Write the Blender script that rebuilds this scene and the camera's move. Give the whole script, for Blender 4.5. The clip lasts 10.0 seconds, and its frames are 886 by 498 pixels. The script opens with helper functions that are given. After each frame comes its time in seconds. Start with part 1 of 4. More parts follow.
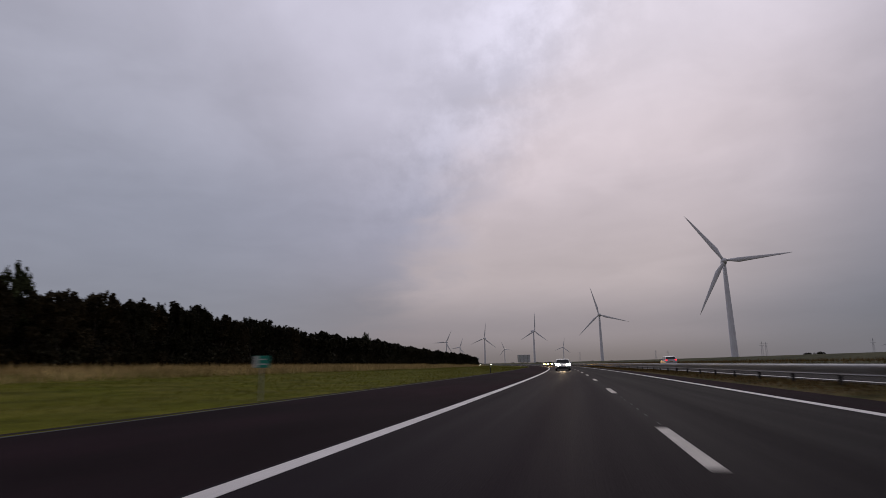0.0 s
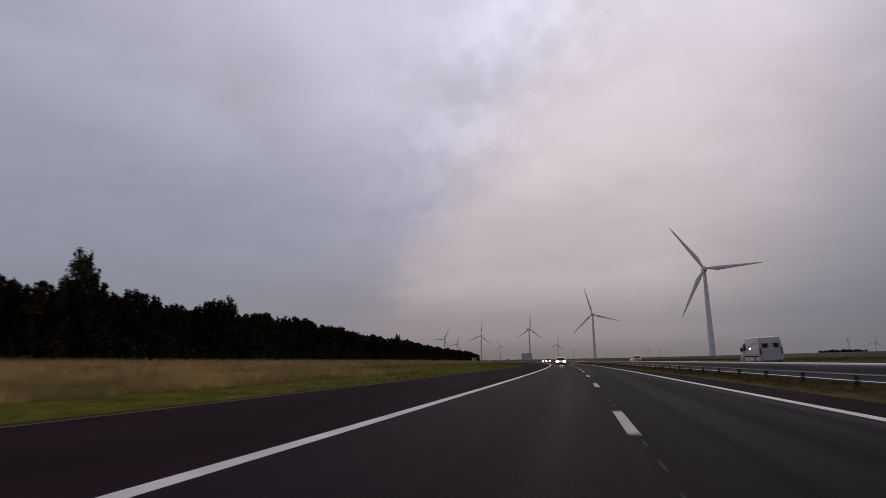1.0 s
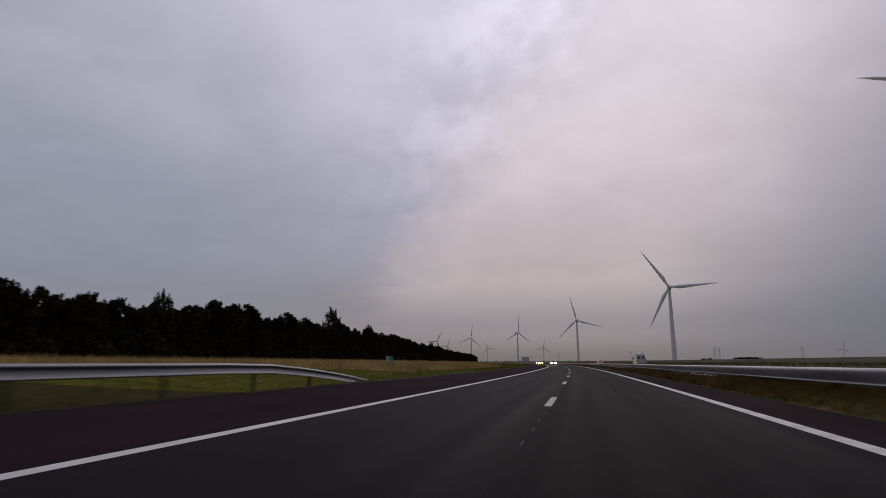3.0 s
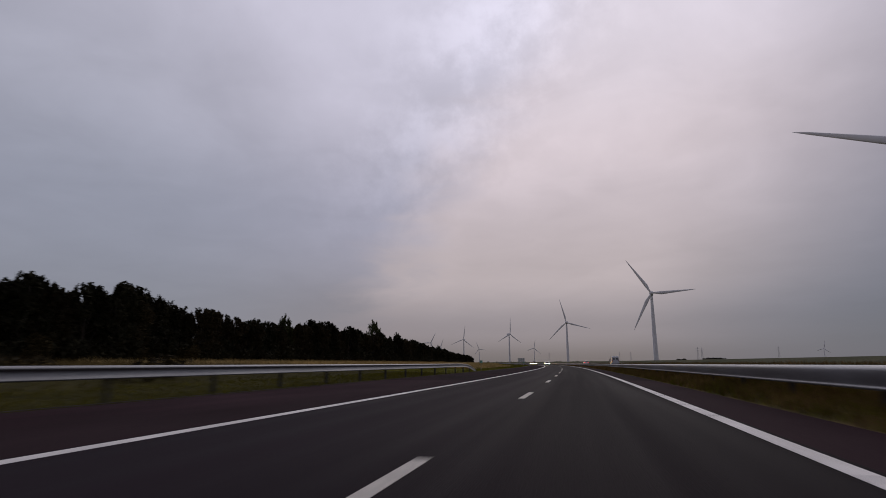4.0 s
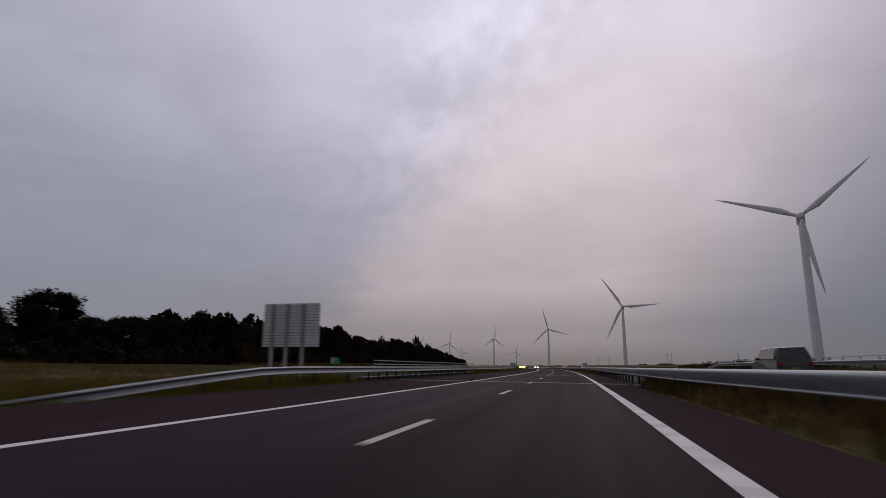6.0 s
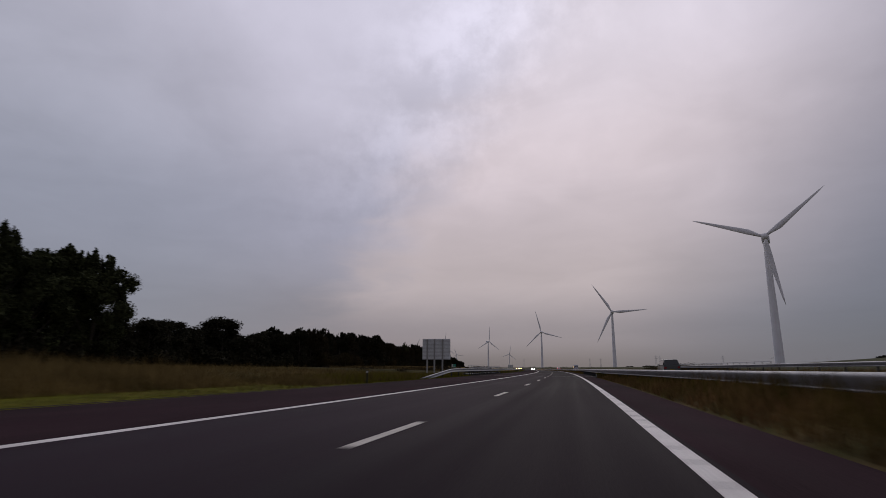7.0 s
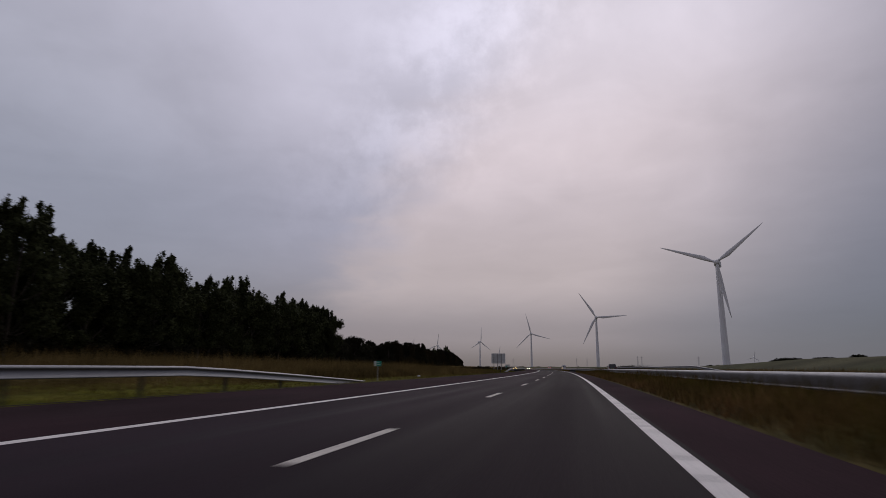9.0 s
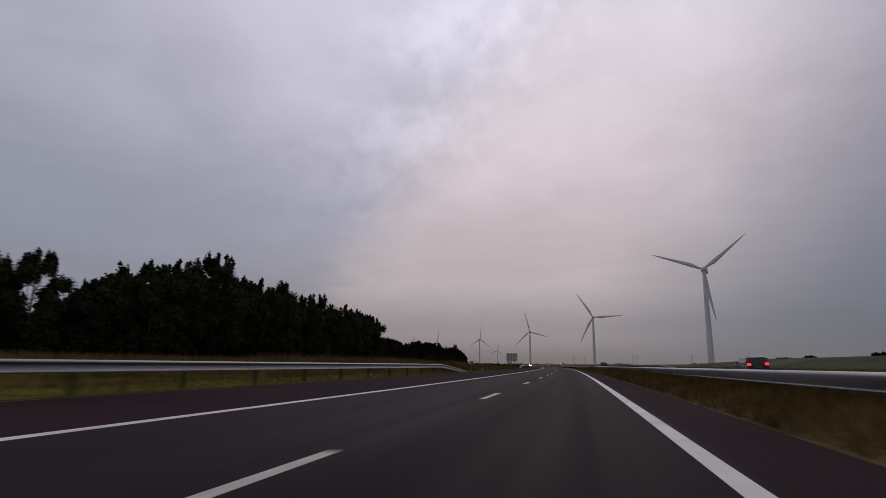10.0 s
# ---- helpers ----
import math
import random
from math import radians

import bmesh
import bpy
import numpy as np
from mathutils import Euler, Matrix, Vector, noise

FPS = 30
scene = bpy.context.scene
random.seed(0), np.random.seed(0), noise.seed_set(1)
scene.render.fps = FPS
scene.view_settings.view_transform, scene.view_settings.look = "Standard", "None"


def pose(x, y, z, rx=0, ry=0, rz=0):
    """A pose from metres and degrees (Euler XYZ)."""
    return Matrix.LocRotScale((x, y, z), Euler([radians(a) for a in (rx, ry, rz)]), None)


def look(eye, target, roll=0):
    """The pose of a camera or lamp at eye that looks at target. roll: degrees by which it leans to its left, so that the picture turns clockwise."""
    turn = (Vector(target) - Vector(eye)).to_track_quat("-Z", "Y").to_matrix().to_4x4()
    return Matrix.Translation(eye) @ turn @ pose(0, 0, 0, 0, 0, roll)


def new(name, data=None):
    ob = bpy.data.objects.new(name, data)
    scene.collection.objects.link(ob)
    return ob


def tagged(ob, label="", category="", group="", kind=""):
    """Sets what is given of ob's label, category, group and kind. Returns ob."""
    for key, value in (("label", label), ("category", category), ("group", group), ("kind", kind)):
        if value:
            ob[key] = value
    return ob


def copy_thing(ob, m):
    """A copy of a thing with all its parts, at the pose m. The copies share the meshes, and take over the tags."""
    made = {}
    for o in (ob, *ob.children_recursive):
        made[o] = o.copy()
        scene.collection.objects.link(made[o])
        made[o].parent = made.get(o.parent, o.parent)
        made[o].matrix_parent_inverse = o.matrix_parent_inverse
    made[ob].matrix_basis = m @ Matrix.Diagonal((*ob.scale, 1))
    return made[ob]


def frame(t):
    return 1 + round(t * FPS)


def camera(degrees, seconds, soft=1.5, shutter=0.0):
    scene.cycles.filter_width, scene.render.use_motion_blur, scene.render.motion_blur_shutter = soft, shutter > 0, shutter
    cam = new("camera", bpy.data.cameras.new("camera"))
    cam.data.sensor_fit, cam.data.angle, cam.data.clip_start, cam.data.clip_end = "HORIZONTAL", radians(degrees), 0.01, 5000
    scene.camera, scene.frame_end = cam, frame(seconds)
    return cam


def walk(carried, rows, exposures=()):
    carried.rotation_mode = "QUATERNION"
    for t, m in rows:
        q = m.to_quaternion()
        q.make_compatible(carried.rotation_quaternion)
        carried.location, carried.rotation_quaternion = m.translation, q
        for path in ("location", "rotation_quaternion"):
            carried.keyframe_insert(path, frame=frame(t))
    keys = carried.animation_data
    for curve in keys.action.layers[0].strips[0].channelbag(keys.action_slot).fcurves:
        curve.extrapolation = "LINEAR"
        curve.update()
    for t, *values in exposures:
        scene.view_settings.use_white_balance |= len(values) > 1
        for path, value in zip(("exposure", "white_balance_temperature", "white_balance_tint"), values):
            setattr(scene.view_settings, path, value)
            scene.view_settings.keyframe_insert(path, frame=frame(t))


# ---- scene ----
cam = camera(77.04, 10.0, soft=0.8, shutter=0.28)

# The carriageway's middle (lane divider) bends gently to the left ahead.
KAPPA, SPREAD, S_END = 0.0004272, 2.122e-07, 950.0


def heading(s):
    c = np.clip(s, -900.0, S_END)
    return KAPPA * c + SPREAD * c * c


S_TAB = np.arange(-2000.0, 6000.1, 2.0)
_h = heading(S_TAB)
_mid = (_h[1:] + _h[:-1]) / 2
X_TAB = np.concatenate([[0], np.cumsum(-np.sin(_mid) * 2)])
Y_TAB = np.concatenate([[0], np.cumsum(np.cos(_mid) * 2)])
_zero = int(np.argmin(abs(S_TAB)))
X_TAB, Y_TAB = X_TAB - X_TAB[_zero], Y_TAB - Y_TAB[_zero]


def at(s, u, z=0.0):
    """A place from metres along the motorway, metres to its side (right positive) and height."""
    h = float(heading(s))
    return Vector((float(np.interp(s, S_TAB, X_TAB)) + u * math.cos(h), float(np.interp(s, S_TAB, Y_TAB)) + u * math.sin(h), z))


def along(s, u, z=0.0, turn=0.0):
    """A pose on the motorway whose y points ahead along it."""
    return Matrix.Translation(at(s, u, z)) @ Matrix.Rotation(float(heading(s)) + radians(turn), 4, "Z")


EYE = 0.8485
ROWS = [  # seconds, x, y, yaw, tilt, lean
    (0.0, -1.044, -0.718, 13.081, 11.809, -0.893),
    (0.5, -0.935, -20.087, 12.814, 11.705, -0.725),
    (1.0, -0.886, -38.731, 12.581, 11.450, -0.553),
    (1.5, -1.004, -57.952, 12.293, 11.603, -0.549),
    (2.0, -1.193, -76.892, 12.019, 11.534, -0.461),
    (2.5, -1.561, -95.940, 11.664, 11.497, -0.078),
    (4.0, -3.357, -153.737, 10.204, 11.614, -0.125),
    (4.5, -4.287, -172.673, 9.750, 11.692, -0.113),
    (5.0, -5.337, -191.859, 9.289, 12.058, -0.038),
    (5.5, -6.618, -210.481, 8.790, 11.868, 0.250),
    (5.7, -7.177, -218.253, 8.595, 11.920, 0.278),
    (6.8, -10.648, -258.371, 7.738, 11.872, 0.226),
    (7.0, -11.290, -265.404, 7.579, 12.095, 0.274),
    (7.5, -13.018, -283.224, 7.459, 11.877, 0.312),
    (8.0, -14.866, -301.059, 7.035, 11.869, 0.231),
    (8.5, -16.820, -318.316, 6.635, 11.882, 0.182),
    (9.0, -18.961, -335.785, 6.371, 12.001, 0.492),
    (9.5, -21.094, -352.509, 6.100, 11.897, 0.522),
    (10.0, -23.285, -369.058, 6.182, 11.653, 0.853),
]


def eye_row(t, x, y, yaw, tilt, lean):
    a, b = radians(yaw), radians(tilt)
    eye = Vector((x, y, EYE))
    return t, look(eye, eye + Vector((-math.sin(a) * math.cos(b), math.cos(a) * math.cos(b), math.sin(b))), lean)


walk(cam, [eye_row(*r) for r in ROWS])

# ---- sky and sun ----
world = bpy.data.worlds.new("overcast_dusk")
scene.world = world
world.use_nodes = True
W = world.node_tree
W.nodes.clear()


def wn(kind, **values):
    n = W.nodes.new(kind)
    for k, v in values.items():
        if k == "op":
            n.operation = v
        elif k.startswith("i"):
            n.inputs[int(k[1:])].default_value = v
    return n


def wl(a, b, i=0, o=0):
    W.links.new(a.outputs[o], b.inputs[i])


def ramp_of(tree, stops, smooth=True):
    n = tree.nodes.new("ShaderNodeValToRGB")
    n.color_ramp.interpolation = "EASE" if smooth else "LINEAR"
    while len(n.color_ramp.elements) < len(stops):
        n.color_ramp.elements.new(0.5)
    for e, (p, c) in zip(n.color_ramp.elements, stops):
        e.position, e.color = p, (*c, 1)
    return n


def lin(r, g, b):
    return tuple(((v / 255 + 0.055) / 1.055) ** 2.4 if v > 10 else v / 255 / 12.92 for v in (r, g - 1.6, b - 2.4))


def toward(az, el):
    a, e = radians(az), radians(el)
    return Vector((-math.sin(a) * math.cos(e), math.cos(a) * math.cos(e), math.sin(e)))


sky = W.nodes.new("ShaderNodeTexSky")
sky.sky_type, sky.sun_disc = "NISHITA", False
sky.sun_elevation, sky.sun_rotation = radians(38), radians(10)
coord = W.nodes.new("ShaderNodeTexCoord")
# cloud sheets are seen flattened towards the horizon: divide the direction by its height
sep = W.nodes.new("ShaderNodeSeparateXYZ")
wl(coord, sep, 0, 0)
up = wn("ShaderNodeMath", op="MAXIMUM", i1=0.0)
wl(sep, up, 0, 2)
lift = wn("ShaderNodeMath", op="ADD", i1=0.16)
wl(up, lift)
flat = wn("ShaderNodeVectorMath", op="DIVIDE")
wl(coord, flat, 0, 0)
comb = W.nodes.new("ShaderNodeCombineXYZ")
for i in range(3):
    wl(lift, comb, i)
wl(comb, flat, 1)
big = wn("ShaderNodeTexNoise")
big.inputs["Scale"].default_value, big.inputs["Detail"].default_value, big.inputs["Roughness"].default_value = 0.9, 5, 0.55
wl(flat, big)
fine = wn("ShaderNodeTexNoise")
fine.inputs["Scale"].default_value, fine.inputs["Detail"].default_value, fine.inputs["Distortion"].default_value = 2.6, 6, 0.6
wl(flat, fine)
# the edge between the dark sheet and the brighter one
edge_n = toward(3.6, 26).cross(toward(17.6, 5)).normalized()
if edge_n.dot(toward(60, 10)) < 0:
    edge_n = -edge_n
dotn = wn("ShaderNodeVectorMath", op="DOT_PRODUCT")
dotn.inputs[1].default_value = edge_n
wl(coord, dotn, 0, 0)
wob = wn("ShaderNodeMath", op="MULTIPLY_ADD", i1=0.16, i2=-0.08)
wl(fine, wob, 0, 0)
ed = wn("ShaderNodeMath", op="ADD")
W.links.new(dotn.outputs["Value"], ed.inputs[0])
wl(wob, ed, 1)
emap = W.nodes.new("ShaderNodeMapRange")
emap.interpolation_type = "SMOOTHSTEP"
emap.inputs[1].default_value, emap.inputs[2].default_value = -0.075, 0.095
wl(ed, emap)
bright = ramp_of(W, [(0.0, lin(112, 109, 114)), (0.055, lin(145, 138, 145)), (0.15, lin(186, 175, 178)), (0.33, lin(208, 197, 204)), (0.60, lin(212, 207, 221)), (0.80, lin(150, 147, 161)), (1.0, lin(112, 111, 123))])
dark = ramp_of(W, [(0.0, lin(122, 116, 121)), (0.08, lin(135, 132, 141)), (0.25, lin(160, 160, 177)), (0.45, lin(196, 194, 211)), (0.60, lin(210, 208, 226)), (0.80, lin(140, 139, 154)), (1.0, lin(112, 111, 123))])
wl(up, bright)
wl(up, dark)
sheet = W.nodes.new("ShaderNodeMix")
sheet.data_type = "RGBA"
wl(emap, sheet, 0)
W.links.new(bright.outputs[0], sheet.inputs[6])
W.links.new(dark.outputs[0], sheet.inputs[7])
# the bright sheet dulls to blue-grey towards the right-hand horizon
rn = wn("ShaderNodeVectorMath", op="DOT_PRODUCT")
rn.inputs[1].default_value = toward(-72, -14)
wl(coord, rn, 0, 0)
rmap = W.nodes.new("ShaderNodeMapRange")
rmap.interpolation_type = "SMOOTHSTEP"
rmap.inputs[1].default_value, rmap.inputs[2].default_value = 0.36, 0.80
W.links.new(rn.outputs["Value"], rmap.inputs[0])
dull = W.nodes.new("ShaderNodeMix")
dull.data_type = "RGBA"
wl(rmap, dull, 0)
W.links.new(sheet.outputs[2], dull.inputs[6])
dull.inputs[7].default_value = (*lin(116, 121, 138), 1)
# and is darkest low down there
lowmap = W.nodes.new("ShaderNodeMapRange")
lowmap.interpolation_type = "SMOOTHSTEP"
lowmap.inputs[1].default_value, lowmap.inputs[2].default_value, lowmap.inputs[3].default_value, lowmap.inputs[4].default_value = 0.02, 0.24, 0.75, 0.0
wl(up, lowmap)
lowfac = wn("ShaderNodeMath", op="MULTIPLY")
wl(lowmap, lowfac)
wl(rmap, lowfac, 1)
murk = W.nodes.new("ShaderNodeMix")
murk.data_type = "RGBA"
wl(lowfac, murk, 0)
W.links.new(dull.outputs[2], murk.inputs[6])
murk.inputs[7].default_value = (*lin(92, 96, 106), 1)
# a colder patch of thin cloud far round to the side
ln = wn("ShaderNodeVectorMath", op="DOT_PRODUCT")
ln.inputs[1].default_value = toward(58, 8)
wl(coord, ln, 0, 0)
lmap = W.nodes.new("ShaderNodeMapRange")
lmap.interpolation_type = "SMOOTHSTEP"
lmap.inputs[1].default_value, lmap.inputs[2].default_value, lmap.inputs[4].default_value = 0.76, 0.99, 0.55
W.links.new(ln.outputs["Value"], lmap.inputs[0])
cold = W.nodes.new("ShaderNodeMix")
cold.data_type = "RGBA"
wl(lmap, cold, 0)
W.links.new(murk.outputs[2], cold.inputs[6])
cold.inputs[7].default_value = (*lin(138, 146, 161), 1)
# billows: soft light and dark in the sheets
depth = wn("ShaderNodeMapRange")
depth.inputs[1].default_value, depth.inputs[2].default_value, depth.inputs[3].default_value, depth.inputs[4].default_value = 0.03, 0.40, 0.18, 0.95


def swell(tex, amount):
    c = wn("ShaderNodeMath", op="SUBTRACT", i1=0.5)
    wl(tex, c, 0, 0)
    a = wn("ShaderNodeMath", op="MULTIPLY", i1=amount)
    wl(depth, a)
    n = wn("ShaderNodeMath", op="MULTIPLY_ADD", i2=1.0)
    wl(c, n)
    wl(a, n, 1)
    return n


wl(up, depth)
billow, bfine = swell(big, 0.55), swell(fine, 0.34)
bmul = wn("ShaderNodeMath", op="MULTIPLY")
wl(billow, bmul)
wl(bfine, bmul, 1)
# torn bright puffs along the edge of the dark sheet
puff = wn("ShaderNodeTexNoise")
puff.inputs["Scale"].default_value, puff.inputs["Detail"].default_value, puff.inputs["Roughness"].default_value = 8.0, 7, 0.62
wl(coord, puff, 0, 0)
pmap = W.nodes.new("ShaderNodeMapRange")
pmap.interpolation_type = "SMOOTHSTEP"
pmap.inputs[1].default_value, pmap.inputs[2].default_value, pmap.inputs[3].default_value, pmap.inputs[4].default_value = 0.40, 0.70, -0.35, 1.0
wl(puff, pmap, 0, 0)
band = wn("ShaderNodeMath", op="ABSOLUTE")
shifted = wn("ShaderNodeMath", op="SUBTRACT", i1=0.06)
W.links.new(dotn.outputs["Value"], shifted.inputs[0])
wl(shifted, band)
bandmap = W.nodes.new("ShaderNodeMapRange")
bandmap.interpolation_type = "SMOOTHSTEP"
bandmap.inputs[1].default_value, bandmap.inputs[2].default_value, bandmap.inputs[3].default_value, bandmap.inputs[4].default_value = 0.0, 0.22, 1.0, 0.12
wl(band, bandmap)
high = W.nodes.new("ShaderNodeMapRange")
high.interpolation_type = "SMOOTHSTEP"
high.inputs[1].default_value, high.inputs[2].default_value, high.inputs[3].default_value, high.inputs[4].default_value = 0.12, 0.40, 0.0, 0.20
wl(up, high)
torn = wn("ShaderNodeMath", op="MULTIPLY")
wl(pmap, torn)
wl(bandmap, torn, 1)
torn2 = wn("ShaderNodeMath", op="MULTIPLY_ADD", i2=1.0)
wl(torn, torn2)
wl(high, torn2, 1)
bmul0, bmul = bmul, wn("ShaderNodeMath", op="MULTIPLY")
wl(bmul0, bmul)
wl(torn2, bmul, 1)
# the cloud cover grows thicker and darker behind, away from the last daylight ahead
ahead = wn("ShaderNodeVectorMath", op="DOT_PRODUCT")
ahead.inputs[1].default_value = toward(2, 20)
wl(coord, ahead, 0, 0)
amap = W.nodes.new("ShaderNodeMapRange")
amap.interpolation_type = "SMOOTHSTEP"
amap.inputs[1].default_value, amap.inputs[2].default_value, amap.inputs[3].default_value, amap.inputs[4].default_value = -0.6, 0.62, 0.48, 1.0
W.links.new(ahead.outputs["Value"], amap.inputs[0])
bdim = wn("ShaderNodeMath", op="MULTIPLY")
wl(bmul, bdim)
wl(amap, bdim, 1)
cloud = W.nodes.new("ShaderNodeMix")
cloud.data_type, cloud.blend_type = "RGBA", "MULTIPLY"
cloud.inputs[0].default_value = 1.0
W.links.new(cold.outputs[2], cloud.inputs[6])
wl(bdim, cloud, 7)
bg_sky, bg_cloud = W.nodes.new("ShaderNodeBackground"), W.nodes.new("ShaderNodeBackground")
bg_sky.inputs[1].default_value, bg_cloud.inputs[1].default_value = 0.05, 1.0
wl(sky, bg_sky)
W.links.new(cloud.outputs[2], bg_cloud.inputs[0])
both = W.nodes.new("ShaderNodeMixShader")
both.inputs[0].default_value = 0.93
wl(bg_sky, both, 1)
wl(bg_cloud, both, 2)
out = W.nodes.new("ShaderNodeOutputWorld")
wl(both, out)

sun_data = bpy.data.lights.new("sun", "SUN")
sun_data.energy, sun_data.angle, sun_data.color = 0.55, radians(60), (1.0, 0.95, 0.92)
sun = new("sun", sun_data)
sun.matrix_world = look((0, 0, 60), Vector((0, 0, 60)) - toward(-10, 38))


# ---- materials ----
def material(name, base, rough=0.8, scale=3.0, vary=0.25, fine_scale=40.0, fine_vary=0.15, bump=0.2, metal=0.0, second=None, second_scale=0.3, second_amount=0.5, per_object=0.0, per_island=0.0, glow=None, glow_power=0.0, coat=0.0, stretch=(1, 1, 1), spec=0.5, lanes=0.0, lane_sheen=0.0):
    m = bpy.data.materials.new(name)
    m.use_nodes = True
    t = m.node_tree
    b = t.nodes["Principled BSDF"]
    tc = t.nodes.new("ShaderNodeTexCoord")
    mp = t.nodes.new("ShaderNodeMapping")
    mp.inputs["Scale"].default_value = stretch
    t.links.new(tc.outputs["Object"], mp.inputs[0])

    def noise_tex(sc, detail=5):
        n = t.nodes.new("ShaderNodeTexNoise")
        n.inputs["Scale"].default_value, n.inputs["Detail"].default_value = sc, detail
        t.links.new(mp.outputs[0], n.inputs[0])
        return n

    def mixed(kind, fac, a, c):
        n = t.nodes.new("ShaderNodeMix")
        n.data_type, n.blend_type = "RGBA", kind
        for i, v in ((0, fac), (6, a), (7, c)):
            if isinstance(v, (int, float)):
                n.inputs[i].default_value = v
            elif isinstance(v, tuple):
                n.inputs[i].default_value = (*v, 1)
            else:
                t.links.new(v, n.inputs[i])
        return n.outputs[2]

    def ranged(v, lo, hi, frm=(0.3, 0.7)):
        n = t.nodes.new("ShaderNodeMapRange")
        n.inputs[1].default_value, n.inputs[2].default_value, n.inputs[3].default_value, n.inputs[4].default_value = *frm, lo, hi
        t.links.new(v, n.inputs[0])
        return n.outputs[0]

    col = base
    if second:
        s2 = noise_tex(second_scale)
        col = mixed("MIX", ranged(s2.outputs[0], 0, 1, (0.5 - second_amount / 4, 0.5 + second_amount / 4)), base, second)
    n1, n2 = noise_tex(scale), noise_tex(fine_scale, 3)
    g1 = ranged(n1.outputs[0], 1 - vary, 1 + vary)
    g2 = ranged(n2.outputs[0], 1 - fine_vary, 1 + fine_vary)
    col = mixed("MULTIPLY", 1.0, col, g1)
    col = mixed("MULTIPLY", 1.0, col, g2)
    if lanes:
        lane = t.nodes.new("ShaderNodeCombineXYZ")
        for i, (key, k) in enumerate((("across", 1.5), ("along", 0.02))):
            at_node = t.nodes.new("ShaderNodeAttribute")
            at_node.attribute_name = key
            ml = t.nodes.new("ShaderNodeMath")
            ml.operation = "MULTIPLY"
            ml.inputs[1].default_value = k
            t.links.new(at_node.outputs["Fac"], ml.inputs[0])
            t.links.new(ml.outputs[0], lane.inputs[i])
        ls = t.nodes.new("ShaderNodeTexNoise")
        ls.inputs["Scale"].default_value, ls.inputs["Detail"].default_value = 1.0, 4
        t.links.new(lane.outputs[0], ls.inputs[0])
        col = mixed("MULTIPLY", 1.0, col, ranged(ls.outputs[0], 1 - lanes, 1 + lanes))
        if lane_sheen:        # the left lane's sheen is put into the colour, falling to the right
            ax = t.nodes.new("ShaderNodeAttribute")
            ax.attribute_name = "across"
            col = mixed("MULTIPLY", 1.0, col, ranged(ax.outputs["Fac"], 1 + lane_sheen, 1 - lane_sheen, (-1.2, 1.2)))
            al = t.nodes.new("ShaderNodeAttribute")        # and the older surface beyond the bridge is paler than the new one
            al.attribute_name = "along"
            col = mixed("MULTIPLY", 1.0, col, ranged(al.outputs["Fac"], 1.38, 0.76, (-205, -125)))
        worn = ranged(ls.outputs[0], max(rough - 0.09, 0.02), min(rough + 0.07, 1.0))        # wheel tracks are polished
    if per_object:
        oi = t.nodes.new("ShaderNodeObjectInfo")
        col = mixed("MULTIPLY", 1.0, col, ranged(oi.outputs["Random"], 1 - per_object, 1 + per_object, (0, 1)))
    if per_island:
        gi = t.nodes.new("ShaderNodeNewGeometry")
        col = mixed("MULTIPLY", 1.0, col, ranged(gi.outputs["Random Per Island"], 1 - per_island, 1 + per_island, (0, 1)))
    t.links.new(col, b.inputs["Base Color"])
    t.links.new(worn if lanes else ranged(n1.outputs[0], max(rough - 0.08, 0.02), min(rough + 0.08, 1)), b.inputs["Roughness"])
    b.inputs["Metallic"].default_value = metal
    b.inputs["Coat Weight"].default_value = coat
    b.inputs["Specular IOR Level"].default_value = spec
    if bump:
        bp = t.nodes.new("ShaderNodeBump")
        bp.inputs["Strength"].default_value, bp.inputs["Distance"].default_value = bump, 0.02
        t.links.new(n2.outputs[0], bp.inputs["Height"])
        t.links.new(bp.outputs[0], b.inputs["Normal"])
    if glow:
        b.inputs["Emission Color"].default_value = (*glow, 1)
        b.inputs["Emission Strength"].default_value = glow_power
    return m


M_ASPHALT = material("dark_asphalt", (0.0214, 0.0149, 0.0192), 0.70, 0.35, 0.14, 60, 0.35, 0.4, second=(0.0170, 0.0120, 0.0150), second_scale=0.12, stretch=(1, 0.25, 1), spec=0.014, lanes=0.14, lane_sheen=0.28)
M_SHOULDER = material("reddish_asphalt", (0.044, 0.0245, 0.0305), 0.92, 0.5, 0.2, 55, 0.4, 0.4, second=(0.034, 0.022, 0.025), second_scale=0.2, stretch=(1, 0.35, 1), spec=0.012, lanes=0.14)
M_SHOULDER_OLD = material("dark_brown_asphalt", (0.029, 0.0158, 0.0200), 0.92, 0.5, 0.2, 55, 0.4, 0.4, second=(0.021, 0.0145, 0.0165), second_scale=0.2, stretch=(1, 0.35, 1), spec=0.012, lanes=0.14)
M_PAINT = material("road_paint", (0.88, 0.84, 0.82), 0.7, 2.2, 0.10, 30, 0.16, 0.15, second=(0.66, 0.63, 0.61), second_scale=0.7, second_amount=0.9, spec=0.2)
M_DASH = material("worn_dash_paint", (0.66, 0.62, 0.57), 0.75, 2.5, 0.14, 16, 0.22, 0.2, second=(0.48, 0.45, 0.41), second_scale=1.2, second_amount=0.8, spec=0.15)
M_SOIL_SHADOW = material("soil_with_shadow", (0.030, 0.024, 0.018), 0.95, 1.5, 0.3, 20, 0.3, 0.4, spec=0.05)
M_WORN = material("worn_paint", (0.075, 0.07, 0.075), 0.8, 3, 0.3, 30, 0.3, 0.1, spec=0.1)
